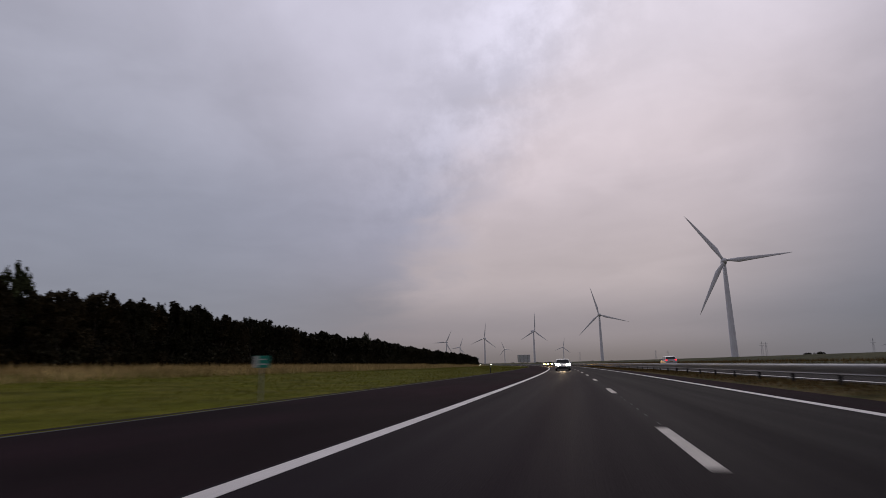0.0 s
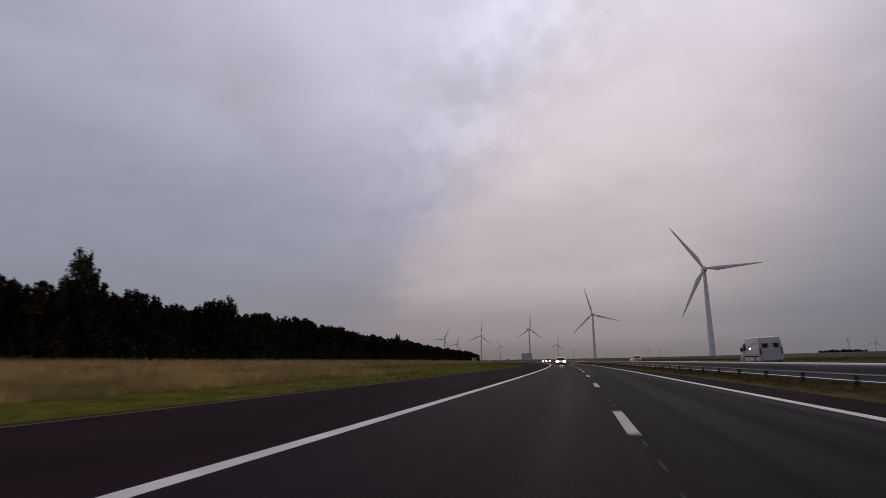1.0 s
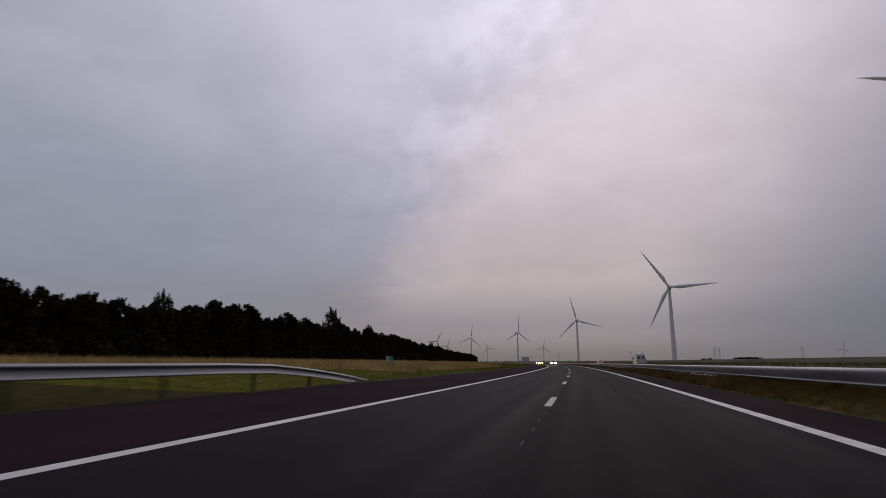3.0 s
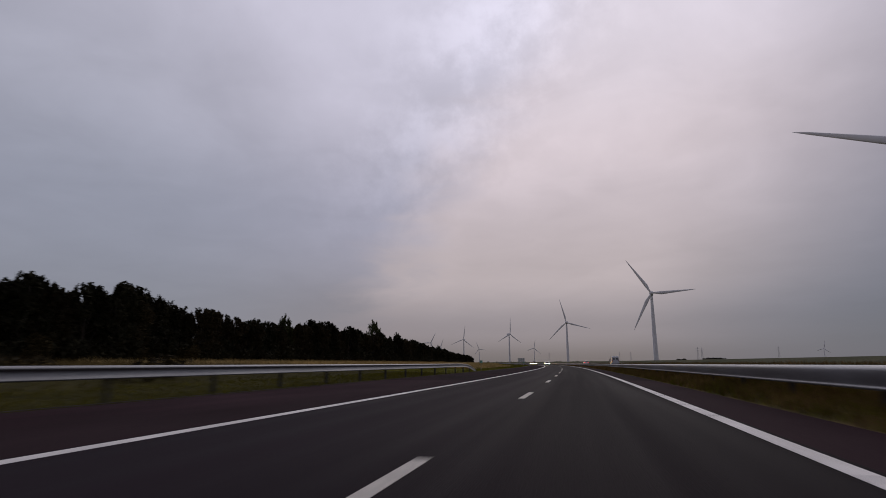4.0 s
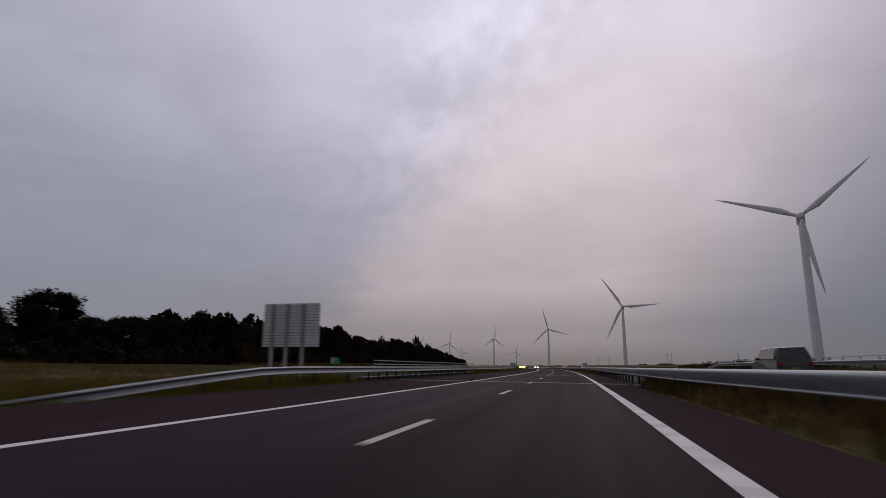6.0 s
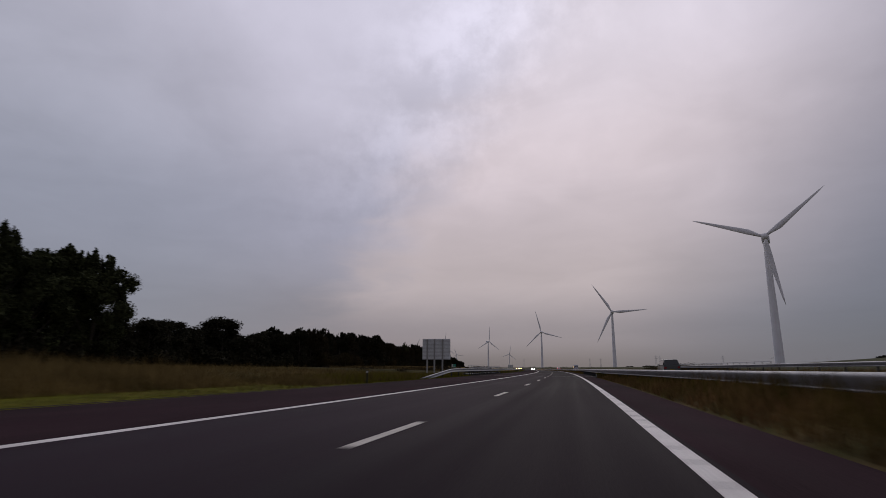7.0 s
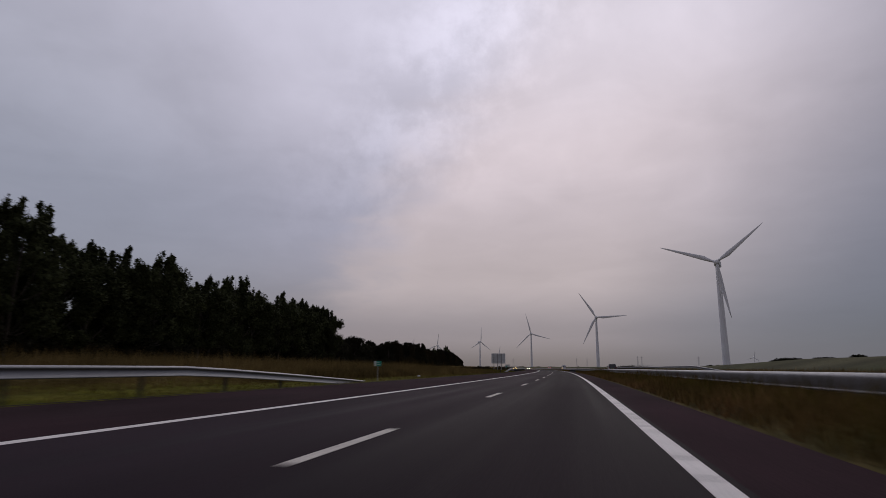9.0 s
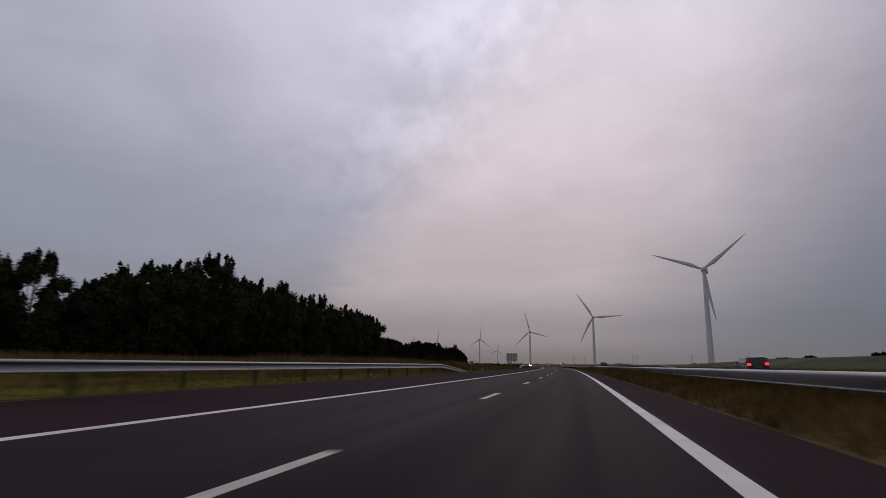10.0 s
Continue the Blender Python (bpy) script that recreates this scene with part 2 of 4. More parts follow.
M_JOINT = material("joint_concrete", (0.34, 0.33, 0.34), 0.7, 1.5, 0.25, 25, 0.25, 0.3)
M_CONCRETE = material("bridge_concrete", (0.080, 0.082, 0.079), 0.95, 0.8, 0.3, 22, 0.25, 0.3, second=(0.052, 0.053, 0.051), second_scale=0.5, spec=0.04)
# a darker concrete for the left edge beam
M_CONCRETE_DARK = material("dark_concrete", (0.060, 0.056, 0.052), 0.9, 0.8, 0.25, 22, 0.25, 0.3, second=(0.024, 0.022, 0.019), second_scale=0.5, spec=0.04)
M_LINE_OLD = material("old_line_paint", (0.09, 0.087, 0.087), 0.8, 1.2, 0.3, 30, 0.3, 0.1, spec=0.1)
M_CRACK = material("paint_crack", (0.30, 0.29, 0.29), 0.9, 3, 0.2, 30, 0.2, 0)
M_STEEL = material("galvanised_steel", (0.27, 0.275, 0.30), 0.50, 0.9, 0.14, 18, 0.12, 0.06, metal=0.65, second=(0.22, 0.22, 0.235), second_scale=0.25, stretch=(1, 0.4, 1))
M_RAILING = material("railing_grey", (0.52, 0.53, 0.54), 0.6, 1.5, 0.12, 20, 0.1, 0.05)
M_POST = material("weathered_steel", (0.055, 0.054, 0.056), 0.85, 3, 0.25, 30, 0.2, 0.1, metal=0.1, spec=0.1)
M_VERGE = material("mown_grass", (0.105, 0.110, 0.010), 0.95, 0.7, 0.35, 14, 0.4, 0.6, second=(0.115, 0.108, 0.018), second_scale=0.35, spec=0.02)
M_VERGE_LUSH = material("lush_grass", (0.056, 0.048, 0.016), 0.95, 0.7, 0.35, 14, 0.4, 0.6, second=(0.045, 0.040, 0.014), second_scale=0.35, spec=0.02)
M_DRY = material("dry_grass", (0.35, 0.245, 0.095), 0.95, 0.5, 0.3, 10, 0.4, 0.6, second=(0.21, 0.155, 0.05), second_scale=0.16, spec=0.02)
M_DRY_BROWN = material("brown_grass", (0.145, 0.110, 0.043), 0.95, 0.5, 0.3, 10, 0.4, 0.6, second=(0.08, 0.068, 0.024), second_scale=0.16, spec=0.02)
M_FIELD = material("field_grass", (0.058, 0.062, 0.034), 0.95, 0.05, 0.3, 3, 0.3, 0.4, second=(0.090, 0.086, 0.052), second_scale=0.015, spec=0.02)
M_MEDIAN = material("median_grass", (0.110, 0.080, 0.036), 0.95, 0.8, 0.4, 14, 0.4, 0.6, second=(0.060, 0.058, 0.020), second_scale=0.5, spec=0.02)
M_BLADE_DRY = material("dry_blades", (0.58, 0.425, 0.195), 0.9, 0.6, 0.3, 6, 0.2, 0, per_island=0.4, second=(0.31, 0.235, 0.10), second_scale=0.22, spec=0.02)
M_BLADE_BROWN = material("brown_blades", (0.205, 0.146, 0.058), 0.9, 0.6, 0.35, 6, 0.2, 0, per_island=0.45, second=(0.105, 0.078, 0.031), second_scale=0.22, spec=0.02)
M_BLADE_GREEN = material("green_blades", (0.135, 0.132, 0.014), 0.9, 0.8, 0.3, 6, 0.2, 0, per_island=0.45, second=(0.125, 0.112, 0.014), second_scale=0.4, spec=0.02)
M_WEED = material("weed_blades", (0.085, 0.072, 0.014), 0.9, 0.7, 0.4, 6, 0.2, 0, per_island=0.5, spec=0.02)
M_BLADE_MEDIAN = material("median_blades", (0.205, 0.122, 0.050), 0.9, 0.7, 0.4, 6, 0.2, 0, per_island=0.5, second=(0.108, 0.080, 0.026), second_scale=0.35, spec=0.02)
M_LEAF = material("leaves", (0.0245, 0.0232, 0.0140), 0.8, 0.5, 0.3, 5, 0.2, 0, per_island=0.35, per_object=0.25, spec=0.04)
M_LEAF_WARM = material("browning_leaves", (0.034, 0.027, 0.0150), 0.8, 0.5, 0.3, 5, 0.2, 0, per_island=0.35, per_object=0.25, spec=0.04)
M_LEAF_POPLAR = material("poplar_leaves", (0.049, 0.056, 0.0250), 0.7, 0.5, 0.3, 5, 0.2, 0, per_island=0.5, per_object=0.2, spec=0.04)
M_LEAF_SHRUB = material("shrub_leaves", (0.052, 0.040, 0.018), 0.8, 0.5, 0.3, 5, 0.2, 0, per_island=0.5, per_object=0.2, spec=0.04)
M_BARK = material("bark", (0.09, 0.075, 0.06), 0.95, 2, 0.3, 18, 0.3, 0.5, stretch=(1, 1, 0.2))
M_TURBINE = material("turbine_white", (0.82, 0.82, 0.85), 0.5, 0.15, 0.06, 3, 0.03, 0)
M_SIGN_BACK = material("sign_aluminium", (0.74, 0.76, 0.78), 0.6, 1.2, 0.12, 14, 0.08, 0.05, metal=0.0)
M_SIGN_POST = material("sign_post_grey", (0.34, 0.34, 0.33), 0.6, 2, 0.15, 20, 0.1, 0.05, metal=0.3)
M_GREEN = material("sign_green", (0.012, 0.27, 0.20), 0.45, 3, 0.1, 20, 0.06, 0)
M_SIGN_WHITE = material("sign_white", (0.62, 0.63, 0.63), 0.5, 3, 0.06, 20, 0.05, 0)
M_BLACK = material("black_rubber", (0.018, 0.018, 0.018), 0.8, 6, 0.2, 40, 0.2, 0.2)
M_GLASS = material("tinted_glass", (0.012, 0.013, 0.015), 0.12, 3, 0.05, 20, 0.02, 0, spec=0.6)
M_WHITE_PAINT = material("white_car_paint", (0.62, 0.62, 0.64), 0.28, 1.5, 0.04, 10, 0.03, 0, coat=0.6)
M_VAN_PAINT = material("white_van_paint", (0.56, 0.57, 0.62), 0.32, 1.2, 0.05, 10, 0.03, 0, coat=0.4)
M_DARK_PAINT = material("dark_grey_paint", (0.045, 0.048, 0.055), 0.4, 1.5, 0.06, 10, 0.03, 0, metal=0.1, coat=0.15)
M_OLIVE_PAINT = material("grey_green_paint", (0.07, 0.078, 0.075), 0.4, 1.5, 0.06, 10, 0.03, 0, metal=0.1, coat=0.15)
M_RIM = material("alloy", (0.36, 0.36, 0.38), 0.35, 4, 0.1, 30, 0.05, 0, metal=0.9)
M_HEAD = material("headlight_white", (0.9, 0.9, 0.9), 0.2, 3, 0.02, 20, 0.02, 0, glow=(1.0, 0.93, 0.78), glow_power=40)
M_HEAD_WARM = material("headlight_warm", (0.9, 0.8, 0.5), 0.2, 3, 0.02, 20, 0.02, 0, glow=(1.0, 0.52, 0.11), glow_power=45)
M_TAIL = material("tail_light_red", (0.5, 0.02, 0.02), 0.25, 3, 0.02, 20, 0.02, 0, glow=(1.0, 0.03, 0.05), glow_power=1.8)
M_TAIL_OFF = material("tail_light_unlit", (0.25, 0.02, 0.02), 0.25, 3, 0.02, 20, 0.02, 0)
M_PLATE = material("plate_yellow", (0.30, 0.21, 0.03), 0.5, 3, 0.05, 20, 0.05, 0)
M_WATER = material("dark_water", (0.012, 0.014, 0.014), 0.1, 0.5, 0.2, 3, 0.1, 0.05)
M_MAST = material("mast_grey", (0.5, 0.5, 0.53), 0.6, 2, 0.1, 10, 0.1, 0)


# ---- building helpers ----
def mesh_of(name, verts, faces, mats, smooth=False, slots=None):
    me = bpy.data.meshes.new(name)
    me.from_pydata([tuple(v) for v in verts], [], faces)
    for m in mats if isinstance(mats, (list, tuple)) else [mats]:
        me.materials.append(m)
    if slots is not None:
        me.polygons.foreach_set("material_index", slots)
    if smooth:
        me.polygons.foreach_set("use_smooth", [True] * len(me.polygons))
    me.update()
    return me


def part(name, shape, mat, parent, label="", m=None, smooth=False):
    """Link a bmesh or a mesh as one object under a thing or a part."""
    if isinstance(shape, bmesh.types.BMesh):
        bmesh.ops.recalc_face_normals(shape, faces=shape.faces)
        me = bpy.data.meshes.new(name)
        shape.to_mesh(me)
        shape.free()
        me.materials.append(mat)
        if smooth:
            me.polygons.foreach_set("use_smooth", [True] * len(me.polygons))
    else:
        me = shape
    ob = new(name, me)
    ob.parent = parent
    if m is not None:
        ob.matrix_basis = m
    return tagged(ob, label)


def thing(name, m, label, category, group="", kind=""):
    ob = new(name)
    ob.empty_display_size = 0.3
    ob.matrix_basis = m
    return tagged(ob, label, category, group, kind)


def add_box(bm, lo, hi, bevel=0.0):
    r = bmesh.ops.create_cube(bm, size=1.0)["verts"]
    for v in r:
        v.co = Vector([(a + b) / 2 + c * (b - a) for a, b, c in zip(lo, hi, v.co)])
    if bevel:
        edges = list({e for v in r for e in v.link_edges})
        bmesh.ops.bevel(bm, geom=edges, offset=bevel, segments=2, affect="EDGES", profile=0.5)
    return bm


def box(lo, hi, bevel=0.0):
    return add_box(bmesh.new(), lo, hi, bevel)


def add_tube(bm, a, b, ra, rb, sides=8):
    a, b = Vector(a), Vector(b)
    q = (b - a).to_track_quat("Z", "Y").to_matrix()
    rings = []
    for p, r in ((a, ra), (b, rb)):
        rings.append([bm.verts.new(p + q @ Vector((r * math.cos(2 * math.pi * i / sides), r * math.sin(2 * math.pi * i / sides), 0))) for i in range(sides)])
    for i in range(sides):
        j = (i + 1) % sides
        bm.faces.new((rings[0][i], rings[0][j], rings[1][j], rings[1][i]))
    bm.faces.new(rings[0][::-1])
    bm.faces.new(rings[1])
    return bm


def tube(a, b, ra, rb, sides=8):
    return add_tube(bmesh.new(), a, b, ra, rb, sides)


def loft(name, profile, s_list, mats, closed=False, shift=None, smooth=False, slots=None):
    """A strip or bar with the cross-section profile [(u, z)] drawn along the motorway; shift(s) gives (du, dz)."""
    n, verts, faces, fs = len(profile), [], [], []
    for s in s_list:
        du, dz = shift(s) if shift else (0.0, 0.0)
        verts += [at(s, u + du, z + dz) for u, z in profile]
    for k in range(len(s_list) - 1):
        for i in range(n if closed else n - 1):
            j = (i + 1) % n
            faces.append((k * n + i, k * n + j, (k + 1) * n + j, (k + 1) * n + i))
            if slots:
                fs.append(slots[i])
    if closed:
        faces.append(tuple(range(n))[::-1])
        faces.append(tuple((len(s_list) - 1) * n + i for i in range(n)))
        if slots:
            fs += [0, 0]
    me = mesh_of(name, verts, faces, mats, smooth, fs if slots else None)
    if name.startswith(("road", "shoulder")):
        me.attributes.new("across", "FLOAT", "POINT").data.foreach_set("value", [float(u) for _ in s_list for u, z in profile])
        me.attributes.new("along", "FLOAT", "POINT").data.foreach_set("value", [float(s) for s in s_list for _ in profile])
    return me


def steps(a, b, d):
    k = max(1, round((b - a) / d))
    return [a + (b - a) * i / k for i in range(k + 1)]


# ---- ground, road and markings ----
OPP_U0, OPP_RISE = 9.0, 0.042            # the other carriageway climbs away from us


def opp_z(u):
    return max(0.0, (u - OPP_U0) * OPP_RISE)


DIKE_U, DIKE_H = 84.0, 4.6
PROFILE = [(-1000, 0.6), (-400, 0.7), (-120, 0.9), (-62, 1.0), (-50, 0.95), (-34, 0.70), (-20, 0.30), (-16, 0.12), (-13, 0.03), (-10.8, -0.02), (-8.62, -0.05),
           (-8.2, -0.08), (4.8, -0.08), (5.02, -0.05), (5.6, 0.12), (6.4, 0.17), (7.4, 0.15), (8.2, 0.02), (8.58, -0.08), (8.8, -0.08), (20.0, opp_z(20.0) - 0.08), (20.6, opp_z(20.0)), (24, 0.7), (34, 0.45), (62, 0.5),
           (DIKE_U - 8, DIKE_H - 0.9), (DIKE_U, DIKE_H), (DIKE_U + 6, DIKE_H), (DIKE_U + 26, 1.2), (300, 0.2), (1200, 0.0), (4000, 0.0)]
slot_of = []
for (ua, _), (ub, _) in zip(PROFILE, PROFILE[1:]):
    mid_u = (ua + ub) / 2
    slot_of.append(1 if -16 < mid_u < -8.5 else 0 if mid_u < -16 else 3 if 4.7 < mid_u < 8.7 else 2)
S_ROWS = steps(-1500, -480, 120)[:-1] + steps(-480, 300, 10)[:-1] + steps(300, 1000, 25)[:-1] + steps(1000, 4800, 400)
ground = new("ground", loft("ground", PROFILE, S_ROWS, [M_DRY, M_VERGE, M_FIELD, M_MEDIAN], smooth=True, slots=slot_of))


def dike_top(s):
    return 0.5 + (DIKE_H - 0.5) * float(np.interp(s, [-130, -30], [1.0, 0.50]))


for k, s in enumerate(S_ROWS):        # the dike is lower farther along
    for i, (u, z) in enumerate(PROFILE):
        if 5.0 < u < 8.4 and -204 < s < -168:        # no soil between the bridge decks
            ground.data.vertices[k * len(PROFILE) + i].co.z = -0.12
        if 5.1 < u < 8.5 and s > -90:        # the median lies lower here
            ground.data.vertices[k * len(PROFILE) + i].co.z = min(z, 0.02)
        if -45 < u < -10 and -197 < s < -162:        # the banks of the canal
            ground.data.vertices[k * len(PROFILE) + i].co.z = -1.6
        if 70 < u < 120:
            ground.data.vertices[k * len(PROFILE) + i].co.z = 0.5 + (z - 0.5) * (dike_top(s) - 0.5) / (DIKE_H - 0.5)
lush = len(ground.data.materials)
ground.data.materials.append(M_VERGE_LUSH)
ground.data.materials.append(M_DRY_BROWN)
for i, p in enumerate(ground.data.polygons):
    if p.material_index == 1 and -232 < S_ROWS[i // (len(PROFILE) - 1)] < -108:
        p.material_index = lush
    elif p.material_index == 0 and -108 < S_ROWS[i // (len(PROFILE) - 1)] and i % (len(PROFILE) - 1) > (5 if S_ROWS[i // (len(PROFILE) - 1)] < 5 else 4):
        p.material_index = 1
    elif p.material_index == 0 and -202 < S_ROWS[i // (len(PROFILE) - 1)] < -108 and i % (len(PROFILE) - 1) > 3:
        p.material_index = lush
    elif p.material_index == 0 and -480 < S_ROWS[i // (len(PROFILE) - 1)] < -206:
        p.material_index = lush + 1
tagged(ground, "flat polder ground with mown verge, dry grass and fields", "ground", kind="structure")

S_ROAD = steps(-470, 300, 10)[:-1] + steps(300, 1000, 20)
road = tagged(new("road", loft("road", [(-3.75, -0.1), (-3.75, 0.0), (3.70, 0.0), (3.70, -0.1)], S_ROAD, M_ASPHALT)), "dark grey asphalt carriageway of a motorway with two lanes", "road", kind="structure")
for sa, sb, mat, tone in ((-470, -125, M_SHOULDER, "reddish brown"), (-125, 1000, M_SHOULDER_OLD, "dark brown")):
    length = [sa] + [v for v in S_ROAD if sa < v < sb] + [sb]
    tagged(new("shoulder_outer", loft("shoulder_outer", [(-8.6, -0.1), (-8.6, -0.003), (-3.75, -0.003), (-3.75, -0.1)], length, mat)), tone + " asphalt hard shoulder beside the carriageway", "hard shoulder", kind="structure")
for sa, sb, mat, tone in ((-470, -125, M_SHOULDER, "reddish"), (-125, 1000, M_SHOULDER_OLD, "dark brown")):
    length = [sa] + [v for v in S_ROAD if sa < v < sb] + [sb]
    tagged(new("shoulder_inner", loft("shoulder_inner", [(3.70, -0.1), (3.70, -0.003), (5.0, -0.003), (5.0, -0.1)], length, mat)), "narrow " + tone + " asphalt strip beside the median", "hard shoulder", kind="structure")


def strip(name, ua, ub, s_list, mat, parent, z=0.004, zb=None, label=""):
    zb = z if zb is None else zb
    return part(name, loft(name, [(ua, z - 0.003), (ua, z), (ub, zb), (ub, zb - 0.003)], s_list, mat), mat, parent, label)


strip("edge_line", -3.68, -3.46, S_ROAD, M_PAINT, road, label="solid white edge line")
strip("edge_line", 3.40, 3.62, S_ROAD, M_PAINT, road, label="solid white edge line")
crack_mesh = None
for k in range(-300, -40):
    s = 1.12 * k + random.uniform(-0.2, 0.2)
    if random.random() < 0.75:
        if crack_mesh is None:
            crack_mesh = part("line_crack", box((-0.112, 0, 0), (0.112, 0.07, 0.0015)), M_CRACK, road, m=along(s, 3.51, 0.0035)).data
        else:
            part("line_crack", crack_mesh, M_CRACK, road, m=along(s, 3.51, 0.0035, random.uniform(-2, 2)))
dash_bm = box((-0.075, 0, 0), (0.075, 3.0, 0.004))
dash_first = part("lane_dash", dash_bm, M_DASH, road, m=along(4.36 - 12 * 32, 0, 0.001))
for k in range(-31, 60):
    part("lane_dash", dash_first.data, M_PAINT, road, m=along(4.36 + 12 * k, 0, 0.001))
tick_mesh = None
for k in range(-84, 22):
    s = 1.3 * k + random.uniform(-0.08, 0.08)
    if (s - 4.36) % 12 > 2.6 and (s - 4.36) % 12 < 11.4:
        if tick_mesh is None:
            tick_mesh = part("worn_mark", box((-0.014, 0, 0), (0.014, 0.27, 0.0025)), M_WORN, road, m=along(s, 0.03, 0.001)).data
        else:
            part("worn_mark", tick_mesh, M_WORN, road, m=along(s, 0.03 + random.uniform(-0.02, 0.02), 0.001))
strip("verge_line", -8.55, -8.45, [s for s in S_ROAD if s > -95], M_LINE_OLD, road, 0.003, label="thin pale line at the verge")

# soil strip whose near-black colour includes the shadow line under the grass
strip("soil_edge", -8.80, -8.58, [s for s in S_ROAD if s < 150], M_SOIL_SHADOW, road, 0.012, label="soil edge beside the verge, coloured dark with the shadow line of the grass")

# the other carriageway
opp = tagged(new("road_opposite", loft("road_opposite", [(8.6, -0.1), (8.6, 0.0), (OPP_U0, 0.0), (19.9, opp_z(19.9)), (19.9, opp_z(19.9) - 0.1)], S_ROAD, M_ASPHALT)), "asphalt of the other carriageway beyond the median", "road", kind="structure")
for ua in (9.3, 16.5):
    strip("edge_line", ua, ua + 0.2, S_ROAD, M_PAINT, opp, opp_z(ua) + 0.006, opp_z(ua + 0.2) + 0.006)
for k in range(-32, 40):
    part("lane_dash", dash_first.data, M_PAINT, opp, m=along(2.0 + 12 * k, 12.95, opp_z(12.95) + 0.003) @ Matrix.Rotation(-OPP_RISE, 4, "Y"))
# ---- bridge over the waterway ----
BR_A, BR_B = -198.1, -168.5
deck = thing("bridge_deck", Matrix.Identity(4), "short concrete motorway bridge with pale edge beams and joints", "bridge", kind="structure")
S_BR = steps(BR_A - 1, BR_B + 9, 4)
part("edge_beam", loft("edge_beam", [(-9.75, -0.9), (-9.75, 0.19), (-9.45, 0.19), (-9.45, 0.012), (-8.6, 0.012), (-8.6, -0.9)], S_BR, M_CONCRETE_DARK, closed=True), M_CONCRETE_DARK, deck)
part("coping", loft("coping", [(-9.78, 0.19), (-9.78, 0.235), (-9.43, 0.235), (-9.43, 0.19)], S_BR, M_JOINT, closed=True), M_JOINT, deck, "pale concrete coping")
part("edge_beam", loft("edge_beam", [(5.02, -0.9), (5.02, 0.03), (8.25, 0.03), (8.25, 0.24), (8.56, 0.24), (8.56, -0.9)], steps(-203, -166.5, 4), M_CONCRETE, closed=True), M_CONCRETE, deck)
part("edge_beam", loft("edge_beam", [(19.95, -0.4), (19.95, 0.62), (21.3, 0.62), (21.3, -0.4)], S_BR, M_CONCRETE, closed=True), M_CONCRETE, deck)
for s0, skew in ((-197.8, 0.36), (-168.6, 0.48)):
    for lo, hi, zz, mat in ((-0.26, -0.06, 0.007, M_JOINT), (-0.05, 0.05, 0.0065, M_BLACK), (0.06, 0.26, 0.007, M_JOINT)):
        vs, fc = [], []
        us = np.linspace(-8.58, 4.98, 14)
        for u in us:
            for d in (lo, hi):
                vs.append(at(s0 - skew * u + d, u, zz))
        for i in range(len(us) - 1):
            fc.append((2 * i, 2 * i + 2, 2 * i + 3, 2 * i + 1))
        part("expansion_joint", mesh_of("expansion_joint", vs, fc, mat), mat, deck)


tagged(new("water", loft("water", [(-54, -1.0), (-9.8, -1.0)], steps(-197, -163, 10), M_WATER)), "still dark water of the canal under the bridge", "water", kind="structure")


# ---- guard rails ----
def w_beam(u, side, top, tall=1.0):
    """Cross-section of a W-beam, its face to the side -1 or +1."""
    wave = [(0.0, 0.31), (0.035, 0.307), (0.066, 0.292), (0.083, 0.262), (0.085, 0.240), (0.070, 0.226), (0.030, 0.214),
            (0.020, 0.190), (0.022, 0.150), (0.029, 0.105), (0.043, 0.062), (0.062, 0.034), (0.066, 0.018), (0.040, 0.0)]
    if side < 0:        # the median's beam draws in below its upper wave and ends in a thin lip
        wave = wave[:5] + [(0.080, 0.205), (0.066, 0.150), (0.050, 0.100), (0.038, 0.062), (0.036, 0.048), (0.046, 0.036), (0.049, 0.020), (0.032, 0.0)]
    face = [(u + side * d * tall, top + (z - 0.31) * tall) for d, z in wave]
    back = [(u + side * (d * tall - 0.012), top + (z - 0.31) * tall) for d, z in wave]
    return face + back[::-1]


def post_shape(height, depth=0.10, width=0.06):
    bm = bmesh.new()
    add_box(bm, (-depth / 2, -width / 2, -0.2), (-depth / 2 + 0.008, width / 2, height))
    add_box(bm, (depth / 2 - 0.008, -width / 2, -0.2), (depth / 2, width / 2, height))
    add_box(bm, (-depth / 2 + 0.008, -0.004, -0.2), (depth / 2 - 0.008, 0.004, height))
    return bm


def rail_posts(rail, s_list, u, z, height, plate=False, shift=None):
    me = None
    for s in s_list:
        du, dz = shift(s) if shift else (0, 0)
        if dz < -0.45:
            continue
        m = along(s, u + du, z + min(0, dz))
        if me is None:
            me = part("post", post_shape(height), M_POST, rail, m=m).data
        else:
            part("post", me, M_POST, rail, m=m)
    if plate:
        pm = None
        for s in s_list:
            m = along(s, u, z)
            if pm is None:
                pm = part("base_plate", box((-0.22, -0.15, 0.0), (0.20, 0.15, 0.028)), M_POST, rail, m=m).data
            else:
                part("base_plate", pm, M_POST, rail, m=m)


S_BR_POSTS = steps(BR_A - 0.5, BR_B + 1, 1.72)
RAIL_TOP = 0.82
S_MED = steps(-470, 700, 5)


def med_u(s):
    """The median rail stands close to the lane on the bridge and swings out beyond it."""
    return float(np.interp(s, [-246, -212, -200, -165, -120, -60, 0], [7.5, 5.5, 5.45, 5.45, 6.2, 7.1, 7.25]))


def med_dz(s):
    """Beyond the bridge the median lies a little lower."""
    return float(np.interp(s, [-150, -70], [0.0, -0.11]))


